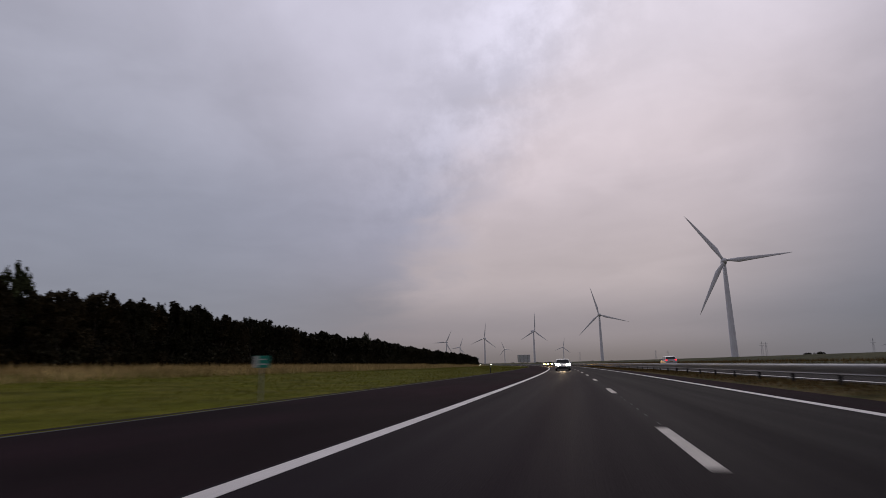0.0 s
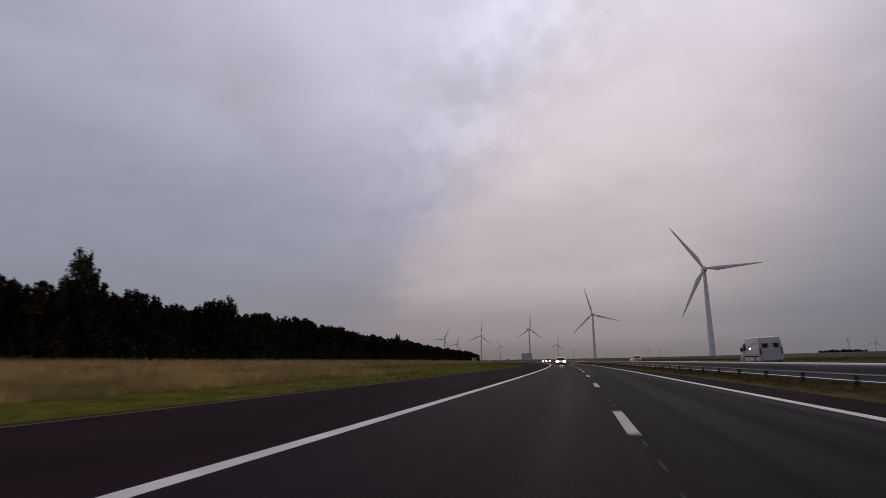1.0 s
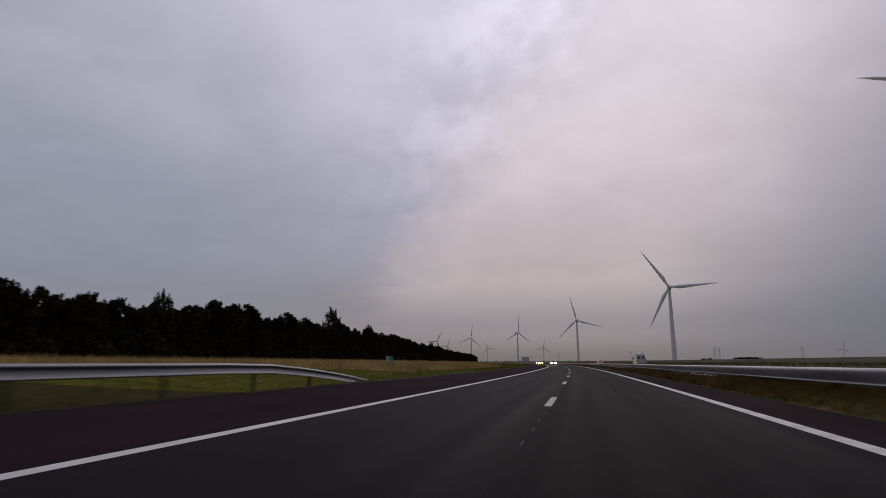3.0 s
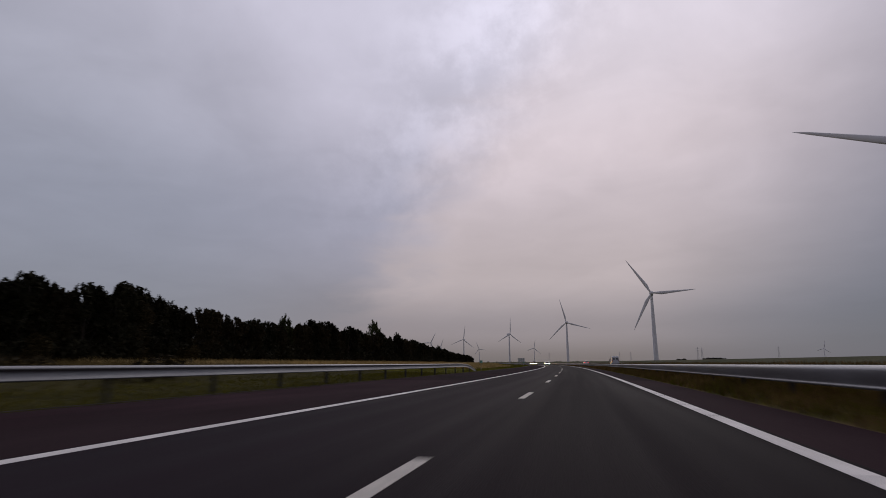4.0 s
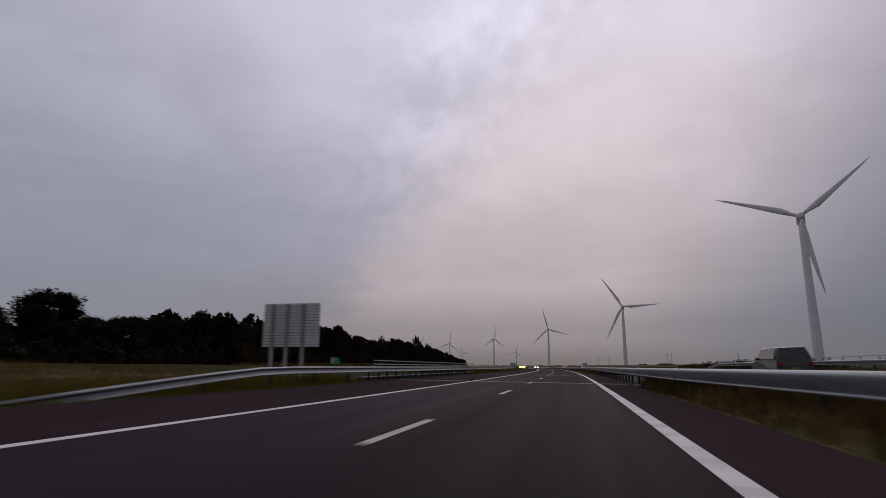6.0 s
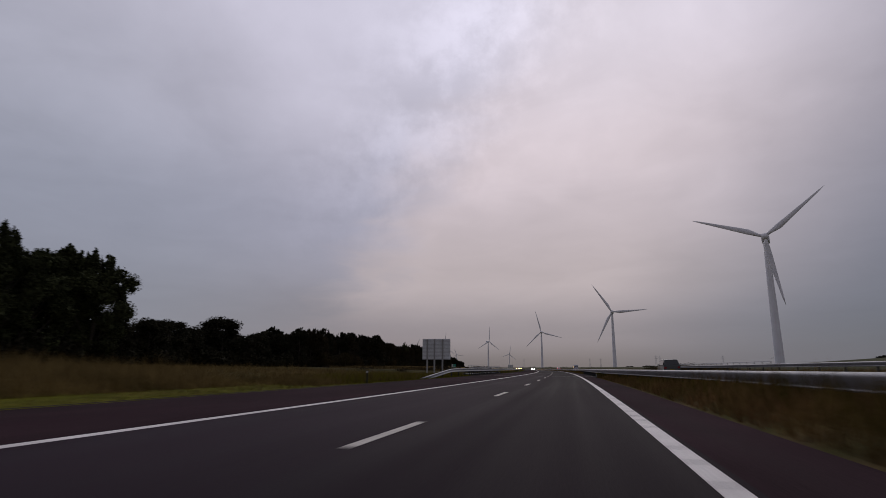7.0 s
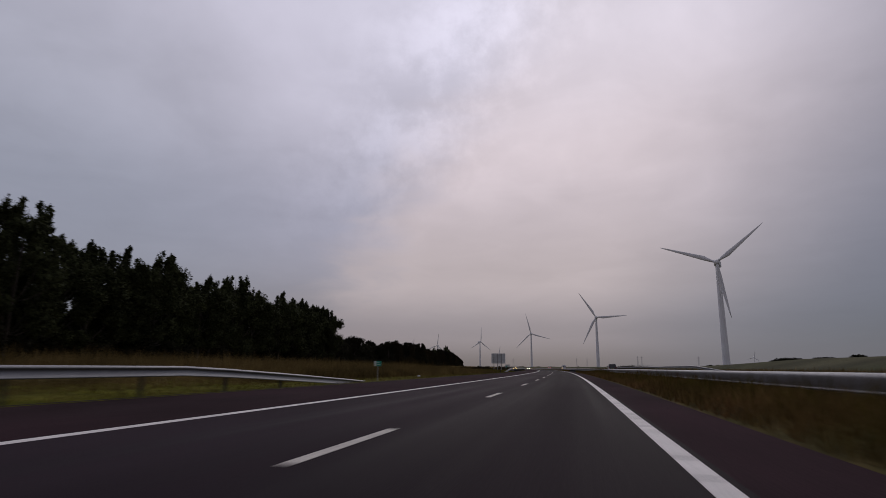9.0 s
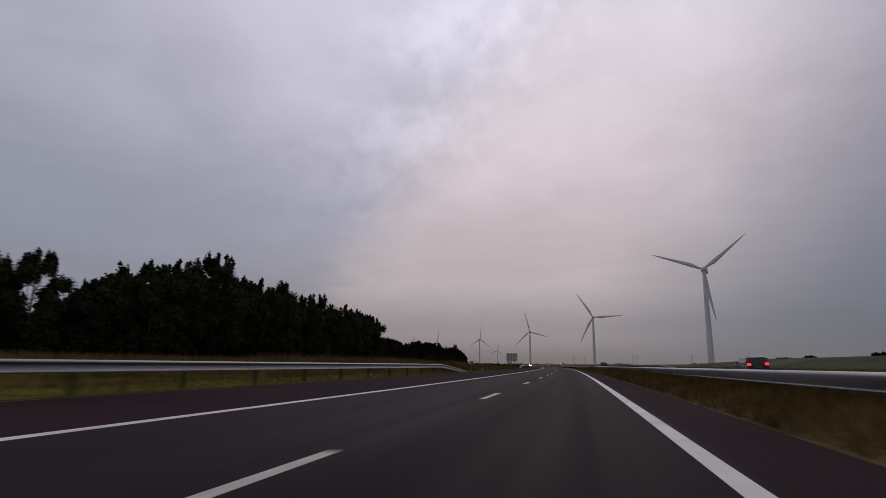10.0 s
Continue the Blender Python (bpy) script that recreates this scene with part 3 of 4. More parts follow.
median_rail = thing("median_guardrail", Matrix.Identity(4), "double-sided galvanised steel guard rail along the grassy median", "guard rail", "guard rails")

for u0, side in ((-0.28, -1), (0.28, 1)):
    part("beam", loft("beam", w_beam(u0, side, RAIL_TOP, 1.14), S_MED, M_STEEL, closed=True, smooth=True, shift=lambda s: (med_u(s), med_dz(s))), M_STEEL, median_rail)
med_posts = [s for s in steps(-440, 260, 4) if not BR_A - 1.5 < s < BR_B + 1.5]
rail_posts(median_rail, med_posts, 0, 0.0, RAIL_TOP - 0.1, shift=lambda s: (med_u(s), med_dz(s)))
rail_posts(median_rail, S_BR_POSTS, 5.28, 0.03, RAIL_TOP - 0.12, plate=True)
spacer = None
for s in med_posts:
    m = along(s, med_u(s), RAIL_TOP - 0.16 + med_dz(s))
    if spacer is None:
        spacer = part("spacer", box((-0.27, -0.03, -0.05), (0.27, 0.03, 0.05)), M_POST, median_rail, m=m).data
    else:
        part("spacer", spacer, M_POST, median_rail, m=m)


def ends(a, b, down=11.0, away=0.0, far_end=True, near_end=True, bow=1.3):
    """Rail ends that slope down to the ground over some metres."""
    def shift(s):
        k = 0.0
        if near_end:
            k = max(k, 1 - (s - a) / down)
        if far_end:
            k = max(k, 1 - (b - s) / down)
        k = max(0.0, min(1.0, k))
        return away * k * k, -0.80 * k ** bow
    return shift


def side_rail(a, b, u, side, top, label, near_end=True, far_end=True, down=11.0, away=-0.6, s_plates=None, z=0.0, bow=1.3):
    rail = thing("guardrail", Matrix.Identity(4), label, "guard rail", "guard rails")
    sh = ends(a, b, down, away, far_end, near_end, bow)
    part("beam", loft("beam", w_beam(u, side, top), steps(a, b, 2.5), M_STEEL, closed=True, shift=sh, smooth=True), M_STEEL, rail)
    posts = [s for s in steps(a + 3, b - 3, 4) if not (s_plates and s_plates[0] - 1 < s < s_plates[-1] + 1)]
    rail_posts(rail, posts, u - side * 0.12, z, top - 0.1 - z, shift=sh)
    if s_plates:
        rail_posts(rail, s_plates, u - side * 0.12, z + 0.012, top - 0.11 - z, plate=True)
    return rail


side_rail(-220.5, -88.5, -9.1, 1, RAIL_TOP, "galvanised guard rail with sloped ends beside the hard shoulder and bridge", s_plates=S_BR_POSTS)
side_rail(-470.0, -303.5, -9.3, 1, RAIL_TOP, "long galvanised guard rail with a sloped end beside the verge", near_end=False, down=17.0, bow=1.05)
side_rail(-262.0, -142.0, 20.35, -1, 0.52 + RAIL_TOP + 0.05, "galvanised guard rail with sloped ends across the other carriageway", down=14.0, away=1.5, z=0.5, s_plates=None)


def hand_rail(name, a, b, u, z, tops, post_gap, label):
    rail = thing(name, Matrix.Identity(4), label, "railing", "bridge railings")
    for t in tops:
        part("rail", loft("rail", [(u - 0.025, z + t - 0.05), (u - 0.025, z + t), (u + 0.025, z + t), (u + 0.025, z + t - 0.05)], steps(a, b, 4), M_RAILING, closed=True), M_RAILING, rail)
    me = None
    for s in steps(a, b, post_gap):
        if me is None:
            me = part("post", box((-0.025, -0.025, -0.3), (0.025, 0.025, tops[0] - 0.02)), M_POST, rail, m=along(s, u, z)).data
        else:
            part("post", me, M_POST, rail, m=along(s, u, z))


hand_rail("bridge_railing", -196.6, -158.0, -9.62, 0.1, (1.12, 0.90), 2.4, "two-bar galvanised steel railing along the bridge edge")
hand_rail("bridge_railing", -206.0, -150.0, 21.2, 0.62, (1.05, 0.7), 2.4, "two-bar steel railing along the far bridge edge")


# ---- trees ----
rng = np.random.default_rng(7)


def leaf_cloud(centres, radii, count, size, gen):
    """Many small leaf sprays scattered through ellipsoid lobes, denser towards their skins."""
    bulk = np.prod(np.asarray(radii), axis=1) ** 0.55
    pick = gen.choice(len(centres), count, p=bulk / bulk.sum())
    d = gen.normal(size=(count, 3))
    d /= np.linalg.norm(d, axis=1)[:, None]
    r = gen.random(count) ** 0.5
    rad = np.asarray(radii)[pick]
    off = d * r[:, None] * rad
    slim = np.clip(rad[:, 2] / rad[:, 0] - 1.2, 0, 1)          # upright lobes run out to a point
    off[:, :2] *= (1 - 0.5 * slim * ((off[:, 2] / rad[:, 2] + 1) / 2) ** 1.3)[:, None]
    p = np.asarray(centres)[pick] + off
    a = gen.normal(size=(count, 3))
    a /= np.linalg.norm(a, axis=1)[:, None]
    b = np.cross(a, gen.normal(size=(count, 3)))
    b /= np.linalg.norm(b, axis=1)[:, None]
    sz = size * gen.uniform(0.5, 1.25, count)[:, None]
    tri = np.stack([p - a * sz, p + a * sz * 0.9, p + b * sz * 0.95], axis=1).reshape(-1, 3)
    return tri, np.arange(count * 3).reshape(-1, 3)


def crown_mesh(name, centres, radii, count, size, mat, gen, heart=0.0):
    v, f = leaf_cloud(centres, radii, count, size, gen)
    if heart:      # larger overlapping sprays deep inside, so that little sky comes through
        w, g = leaf_cloud(centres, [tuple(0.62 * r for r in rr) for rr in radii], int(count * heart), size * 2.7, gen)
        v, f = np.concatenate([v, w]), np.concatenate([f, g + len(v)])
    me = bpy.data.meshes.new(name)
    me.vertices.add(len(v))
    me.vertices.foreach_set("co", v.ravel())
    me.loops.add(f.size)
    me.loops.foreach_set("vertex_index", f.ravel())
    me.polygons.add(len(f))
    me.polygons.foreach_set("loop_start", np.arange(0, f.size, 3))
    me.materials.append(mat)
    me.update(calc_edges=True)
    me.validate()
    return me


def tree(name, height, width, style, leaves, leaf_size, mat, label, seed):
    """A tapered trunk with limbs, and a crown of leaf sprays in uneven lobes; 1 m below ground to the tip."""
    gen = np.random.default_rng(seed)
    ob = thing(name, Matrix.Identity(4), label, "tree", "trees of the wood")
    bm = bmesh.new()
    lean = gen.uniform(-0.25, 0.25, 2)
    pts = [Vector((lean[0] * k, lean[1] * k, -0.4 + (height * 0.9 + 0.4) * k)) for k in np.linspace(0, 1, 6)]
    rings = []
    for k in range(6):
        r = height * 0.016 * (1 - k / 5.6)
        rings.append([bm.verts.new(pts[k] + Vector((r * math.cos(i * 0.898), r * math.sin(i * 0.898), 0))) for i in range(7)])
    for lo, hi in zip(rings, rings[1:]):
        for i in range(7):
            bm.faces.new((lo[i], lo[(i + 1) % 7], hi[(i + 1) % 7], hi[i]))
    bm.faces.new(rings[-1])
    centres, radii = [], []
    n = {"round": 14, "upright": 17, "poplar": 20, "airy": 13}[style]
    for i in range(n):
        k = (i + 0.5) / n
        ang = i * 2.4 + gen.uniform(-0.5, 0.5)
        if style == "round":
            z, spread, rr = height * (0.22 + 0.66 * k), width * 0.5 * math.sin(math.pi * (0.22 + 0.70 * k)) * 0.75, (0.26 * width, 0.26 * width, 0.13 * height)
        elif style == "poplar":
            z, spread, rr = height * (0.14 + 0.62 * k), width * 0.5 * (0.50 + 0.48 * math.sin(math.pi * (0.12 + 0.66 * k))), (0.19 * width, 0.19 * width, 0.09 * height)
        elif style == "airy":
            z, spread, rr = height * (0.34 + 0.50 * k), width * 0.5 * (0.85 - 0.35 * k), (0.20 * width, 0.20 * width, 0.08 * height)
        else:
            z, spread, rr = height * (0.10 + 0.66 * k), width * 0.5 * (0.92 - 0.34 * k ** 1.6), (0.22 * width, 0.22 * width, 0.11 * height)
        spread *= gen.uniform(0.65, 1.15)
        c = Vector((math.cos(ang) * spread, math.sin(ang) * spread, z + gen.uniform(-0.04, 0.04) * height))
        f = gen.uniform(0.75, 1.3)
        centres.append(tuple(c))
        radii.append(tuple(f * r for r in rr))
        # a limb that grows out of the trunk's nearest ring
        ring = rings[max(1, min(4, int(5 * (z / height - 0.12))))]
        root = max(ring, key=lambda v: v.co.x * c.x + v.co.y * c.y)
        elbow = root.co.lerp(c, 0.25) + Vector((0, 0, -0.02 * height))
        q = (c - root.co).to_track_quat("Z", "Y").to_matrix()
        tri = [[bm.verts.new(p + q @ Vector((r * math.cos(i * 2.094), r * math.sin(i * 2.094), 0))) for i in range(3)] for p, r in ((elbow, height * 0.005), (c, height * 0.0018))]
        for i in range(3):
            bm.faces.new((root, tri[0][i], tri[0][(i + 1) % 3]))
            bm.faces.new((tri[0][i], tri[0][(i + 1) % 3], tri[1][(i + 1) % 3], tri[1][i]))
        bm.faces.new(tri[1])
    if style != "round":          # a broad top of upright leaders, each with a few thin tips
        slim = style == "upright"
        for i in range({"poplar": 15, "airy": 14}.get(style, 30)):
            a, q = gen.uniform(0, 6.28), 0.46 * math.sqrt(gen.random())
            thick = {"poplar": 0.105, "airy": 0.076}.get(style, 0.068)
            x, y, top = math.cos(a) * width * q, math.sin(a) * width * q, height * (1.0 - (0.72 if slim else 1.05) * q ** 1.7 - gen.uniform(0, 0.06 if slim else 0.10))
            centres.append((x, y, top - 0.095 * height))
            radii.append((thick * width, thick * width, 0.115 * height))
            for j in range(2 if slim else 3):
                centres.append((x + gen.uniform(-0.06, 0.06) * width, y + gen.uniform(-0.06, 0.06) * width, top - gen.uniform(0.0, 0.06) * height))
                radii.append((0.018 * width, 0.018 * width, gen.uniform(0.03, 0.055) * height))
    crown = crown_mesh("crown", centres, radii, leaves, leaf_size, mat, gen, 0.10 if style == "airy" else 0.22)
    co = np.zeros(len(crown.vertices) * 3)
    crown.vertices.foreach_get("co", co)
    fit = height / float(np.quantile(co[2::3], 0.996))       # the tip stands at the given height
    co[2::3] *= fit
    crown.vertices.foreach_set("co", co)
    for v in bm.verts:
        v.co.z *= fit
    part("trunk", bm, M_BARK, ob)
    part("crown", crown, mat, ob)
    return ob


L_EDGE, L_BROWN = "dark leafy tree at the edge of the roadside wood", "dark browning leafy tree at the edge of the roadside wood"
L_FAR, L_POPLAR, L_BACK = "dark tree in the wood far along the verge", "tall dark green poplar in a roadside row", "tall dark poplar behind the roadside row"
PROTO = {
    "edge": [tree("tree", 10.0, 5.4, "upright", 7100, 0.155, M_LEAF, L_EDGE, 11), tree("tree", 10.0, 5.8, "upright", 7400, 0.155, M_LEAF_WARM, L_BROWN, 12),
             tree("tree", 10.0, 4.9, "upright", 6700, 0.15, M_LEAF, L_EDGE, 13), tree("tree", 10.0, 5.4, "upright", 7100, 0.155, M_LEAF_WARM, L_BROWN, 14)],
    "far": [tree("tree", 10.0, 6.6, "upright", 1150, 0.44, M_LEAF, L_FAR, 21), tree("tree", 10.0, 7.0, "upright", 1150, 0.44, M_LEAF, L_FAR, 22)],
    "poplar": [tree("poplar", 15.0, 8.2, "poplar", 17200, 0.16, M_LEAF_POPLAR, L_POPLAR, 31), tree("poplar", 15.0, 8.8, "poplar", 19000, 0.16, M_LEAF_POPLAR, L_POPLAR, 32),
               tree("poplar", 15.0, 7.2, "poplar", 16000, 0.16, M_LEAF_POPLAR, L_POPLAR, 33)],
    "poplar_back": [tree("poplar", 15.0, 9.0, "poplar", 4600, 0.36, M_LEAF_POPLAR, L_BACK, 34), tree("poplar", 15.0, 8.4, "poplar", 4600, 0.36, M_LEAF_POPLAR, L_BACK, 35)],
    "round": [tree("tree", 8.0, 8.0, "round", 8600, 0.19, M_LEAF, "low rounded dark tree behind the verge", 41)],
    "airy": [tree("tree", 14.0, 5.4, "airy", 5200, 0.17, M_LEAF_POPLAR, "tall thin-crowned tree standing above the wood", 51)],
}
first_used = set()


def plant(kind, s, u, height, base=None, gen=rng):
    protos = PROTO[kind]
    p = protos[int(gen.integers(0, len(protos)))]
    ref = {"poplar": 15.0, "poplar_back": 15.0, "round": 8.0, "airy": 14.0}.get(kind, 10.0)
    k = height / ref
    if base is None:
        base = float(np.interp(-u, [13, 20, 34, 50, 62, 120], [0.03, 0.22, 0.62, 0.95, 1.0, 0.9]))
    w = k * gen.uniform(0.9, 1.15)
    m = Matrix.Translation(at(s, u, base)) @ Matrix.Rotation(gen.uniform(0, 6.28), 4, "Z") @ Matrix.Diagonal((w, w, k, 1))
    if p.name in first_used:
        return copy_thing(p, m)
    first_used.add(p.name)
    p.matrix_basis = m
    return p


# the long wood: an uneven front row and a row behind it; its far end comes close to the road
def wood_shift(s):
    return float(np.interp(s, [270, 525], [0.0, 30.5]))


WOOD_S = (-152, -146, -135, -122, -110, -100, -84, -74, -66, -55, -48, -42, -35, -25, -10, 0, 10, 25, 40, 60, 85, 110, 150, 200, 260, 400, 500)
WOOD_H = (8.3, 8.7, 9.3, 9.6, 10.4, 10.6, 10.6, 9.8, 8.8, 8.3, 8.9, 10.0, 10.5, 10.0, 9.7, 10.0, 10.1, 9.8, 10.1, 10.5, 9.5, 9.6, 9.2, 9.2, 8.8, 8.8, 8.2)
s = -152.0
while s < 527:
    near = s < 110
    h = float(np.interp(s, WOOD_S, WOOD_H)) + 0.2 * math.sin(s * 0.35) + rng.uniform(-0.5, 0.15)
    plant("edge" if near else "far", s, -54.5 + wood_shift(s) + rng.uniform(-1.5, 1.5), h)
    if rng.random() < 0.9:
        plant("far", s + 1.5, -59.5 + wood_shift(s) + rng.uniform(-1.5, 1.5), h * rng.uniform(0.90, 1.02))
    s += rng.uniform(2.1, 3.3) if near else rng.uniform(4.0, 5.5)
for s, u, h in ((14.5, -55.5, 12.9), (-48.0, -55.0, 10.4), (45.0, -55.5, 11.6), (163.0, -56.5, 10.6)):
    plant("airy", s, u, h)
# low round trees by the water
for s, u, h in ((-202.0, -57, 7.0), (-198.5, -61, 7.2), (-193.5, -57.5, 7.7), (-188.3, -58, 7.9), (-182.5, -58.5, 7.1), (-174.0, -58.0, 9.7), (-178.5, -62.5, 6.4), (-169.5, -62.5, 7.4), (-166.0, -61, 7.0), (-164.0, -57, 7.0), (-160.0, -59, 7.6), (-156, -56, 7.6)):
    plant("round", s, u, h)
for s in steps(-205, -160, 6):
    plant("far", s, -78 + rng.uniform(-2, 2), 5.6 + rng.uniform(-0.5, 0.5))
# the tall poplars
for s, u, h in ((-208.0, -54.0, 13.6), (-211.5, -56.0, 15.2), (-209.0, -60.0, 13.6)):
    plant("poplar", s, u, h)
side_gen = np.random.default_rng(208)
for s, u, h in ((-205.6, -56.0, 13.4), (-209.5, -57.5, 14.9)):
    plant("poplar", s, u, h, gen=side_gen)
POP_S = (-440, -325, -320, -317, -312, -309, -300, -285, -270, -258, -245, -237, -230, -222, -216, -210)
POP_H = (12.0, 12.2, 11.4, 9.4, 7.6, 13.3, 15.2, 15.4, 15.5, 15.0, 14.8, 13.2, 14.8, 15.2, 13.4, 15.3)
s = -216.0
while s > -346:
    h = float(np.interp(s, POP_S, POP_H))
    if -319 < s < -307.5:         # a gap with one low tree
        s -= 3.0
        continue
    if not -239.5 < s < -232.5:        # a notch where sky shows between the crowns
        plant("poplar", s, -54.5 + rng.uniform(-1.5, 1.5), h + 0.3 + rng.uniform(-1.1, 0.7))
    if rng.random() < 0.8 and not -226.5 < s < -217:
        plant("poplar_back", s - 2.4, -61 + rng.uniform(-1.5, 1.5), h - 0.9 + rng.uniform(-0.8, 0.6))
    s -= rng.uniform(4.0, 6.0)
plant("round", -313.5, -56.0, 7.6)


def thicket(name, spans, u_range, z_range, count, size, mat, label, seed, base=0.9):
    """Low growth as one body of leaf sprays, too many to count."""
    gen = np.random.default_rng(seed)
    cs, rs = [], []
    for a, b in spans:
        for s in np.arange(a, b, 1.7):
            u = gen.uniform(*u_range) + wood_shift(s)
            hh = gen.uniform(*z_range)
            cs.append(tuple(at(float(s), float(u), base + hh * 0.45)))
            rs.append((1.5, 1.5, hh * 0.55))
    ob = new(name, crown_mesh(name, cs, rs, count, size, mat, gen))
    return tagged(ob, label, "undergrowth", kind="stuff")


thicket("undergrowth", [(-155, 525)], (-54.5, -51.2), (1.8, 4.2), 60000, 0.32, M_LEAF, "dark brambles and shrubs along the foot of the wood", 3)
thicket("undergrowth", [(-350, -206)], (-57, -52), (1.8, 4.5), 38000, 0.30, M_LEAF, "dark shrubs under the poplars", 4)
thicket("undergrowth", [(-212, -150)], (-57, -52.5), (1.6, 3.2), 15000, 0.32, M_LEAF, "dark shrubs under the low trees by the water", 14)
thicket("verge_shrubs", [(-170, -118)] * 2, (23.5, 28.0), (0.5, 1.5), 7000, 0.16, M_LEAF_SHRUB, "low brown shrubs beyond the other carriageway", 17, base=0.6)
thicket("bank_scrub", [(-161, -129)] * 4, (-47, -13.5), (0.5, 1.3), 16000, 0.17, M_LEAF_WARM, "low dark scrub on the bank beside the canal", 16, base=0.15)
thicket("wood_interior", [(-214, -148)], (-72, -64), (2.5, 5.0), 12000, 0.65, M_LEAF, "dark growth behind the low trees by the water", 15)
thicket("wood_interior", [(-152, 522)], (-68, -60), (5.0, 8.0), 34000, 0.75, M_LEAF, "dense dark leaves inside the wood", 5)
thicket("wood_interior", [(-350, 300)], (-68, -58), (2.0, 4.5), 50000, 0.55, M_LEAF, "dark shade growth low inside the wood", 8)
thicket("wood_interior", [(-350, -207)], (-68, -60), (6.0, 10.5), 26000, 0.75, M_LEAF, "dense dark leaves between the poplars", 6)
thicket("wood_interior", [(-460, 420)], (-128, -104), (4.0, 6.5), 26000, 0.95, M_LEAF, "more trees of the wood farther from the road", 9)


# a few lighter shrubs stand out before the wood
for k, (s, u, w, hh) in enumerate(((-123.0, -50.5, 3.4, 4.0), (-129.5, -51.0, 3.0, 4.4), (-142.5, -50.5, 4.2, 4.1), (-108.0, -51.0, 2.4, 3.2), (-84.0, -51.0, 2.2, 3.0))):
    gen = np.random.default_rng(90 + k)
    bush = thing("shrub", along(s, u, 0.9), "rounded browning shrub before the dark wood", "shrub", "shrubs before the wood")
    cs = [(gen.uniform(-0.5, 0.5) * w, gen.uniform(-0.5, 0.5) * w, hh * gen.uniform(0.2, 0.68)) for _ in range(9)]
    part("foliage", crown_mesh("foliage", cs, [(0.34 * w, 0.34 * w, 0.27 * hh)] * 9, 5200, 0.14, M_LEAF_SHRUB, gen), M_LEAF_SHRUB, bush)
    stems = bmesh.new()
    for c in cs[:5]:
        add_tube(stems, (c[0] * 0.15, c[1] * 0.15, -0.2), c, 0.05, 0.02, 5)
    part("stem", stems, M_BARK, bush)


# ---- grass ----
def blades(name, s_range, u_range, count, height, width, mat, label, seed, bend=0.25):
    gen = np.random.default_rng(seed)
    s = gen.uniform(*s_range, count)
    u = u_range[0] + (u_range[1] - u_range[0]) * gen.random(count)
    dry = ~((s > -199) & (s < -159) & (u < -9.7) & (u > -52))       # none over the water under the bridge
    s, u = s[dry], u[dry]
    count = len(s)
    # tufts: pull the blades together by patches
    tuft = np.round(s * 2.1) * 0.37 + np.round(u * 2.3) * 0.61
    tall = 0.55 + 0.9 * np.abs(np.sin(tuft * 12.9898)) * (0.6 + 0.4 * np.sin(s * 0.13) * np.sin(u * 0.9 + s * 0.03))
    h = height * tall * gen.uniform(0.6, 1.15, count)
    hd = heading(s)
    x = np.interp(s, S_TAB, X_TAB) + u * np.cos(hd)
    y = np.interp(s, S_TAB, Y_TAB) + u * np.sin(hd)
    z = np.interp(u, [p[0] for p in PROFILE], [p[1] for p in PROFILE]) - 0.03
    z = np.where((u > 5.1) & (u < 8.5) & (s > -90), np.minimum(z, 0.0), z)
    a = gen.uniform(0, 6.28, count)
    w = width * gen.uniform(0.6, 1.3, count)
    bx, by = gen.normal(0, bend, count) * h, gen.normal(0, bend, count) * h
    p0 = np.stack([x - np.cos(a) * w, y - np.sin(a) * w, z], 1)
    p1 = np.stack([x + np.cos(a) * w, y + np.sin(a) * w, z], 1)
    p2 = np.stack([x + bx, y + by, z + h], 1)
    v = np.stack([p0, p1, p2], 1).reshape(-1, 3)
    me = bpy.data.meshes.new(name)
    me.vertices.add(len(v))
    me.vertices.foreach_set("co", v.ravel())
    me.loops.add(len(v))
    me.loops.foreach_set("vertex_index", np.arange(len(v)))
    me.polygons.add(count)
    me.polygons.foreach_set("loop_start", np.arange(0, len(v), 3))
    me.materials.append(mat)
    me.update(calc_edges=True)
    return tagged(new(name, me), label, "grass", kind="stuff")


blades("dry_grass", (-310, -238), (-36, -17.5), 24000, 1.15, 0.026, M_BLADE_BROWN, "shoulder-high brown reed and grass before the poplars", 76)
blades("dry_grass", (-372, -240), (-44, -15.2), 46000, 0.66, 0.024, M_BLADE_BROWN, "tall browning grass on the verge before the poplars", 71)
blades("dry_grass", (-241, -205), (-44, -14.0), 14000, 0.40, 0.024, M_BLADE_BROWN, "lower browning grass on the verge before the low trees", 84)
blades("dry_grass", (-205, -105), (-44, -19), 20000, 0.62, 0.024, M_BLADE_BROWN, "tall browning grass beside the canal", 72)
blades("dry_grass", (5, 190), (-49, -22.5), 52000, 0.62, 0.024, M_BLADE_DRY, "tall dry straw-coloured grass on the verge", 61)
blades("dry_grass", (-70, 2), (-20, -12.6), 36000, 0.46, 0.020, M_BLADE_DRY, "dry straw-coloured grass near the mown verge", 75)
blades("dry_grass", (-105, 5), (-49, -17.5), 52000, 0.62, 0.024, M_BLADE_DRY, "tall dry straw-coloured grass on the verge", 73)
blades("dry_grass", (-310, -242.4), (-17.5, -12.0), 26000, 0.80, 0.020, M_BLADE_BROWN, "tall tufts of browning grass close to the mown verge", 85)
blades("dry_grass", (-372, -200), (-17, -12.0), 26000, 0.34, 0.018, M_BLADE_BROWN, "dry straw-coloured grass close to the shoulder", 66)
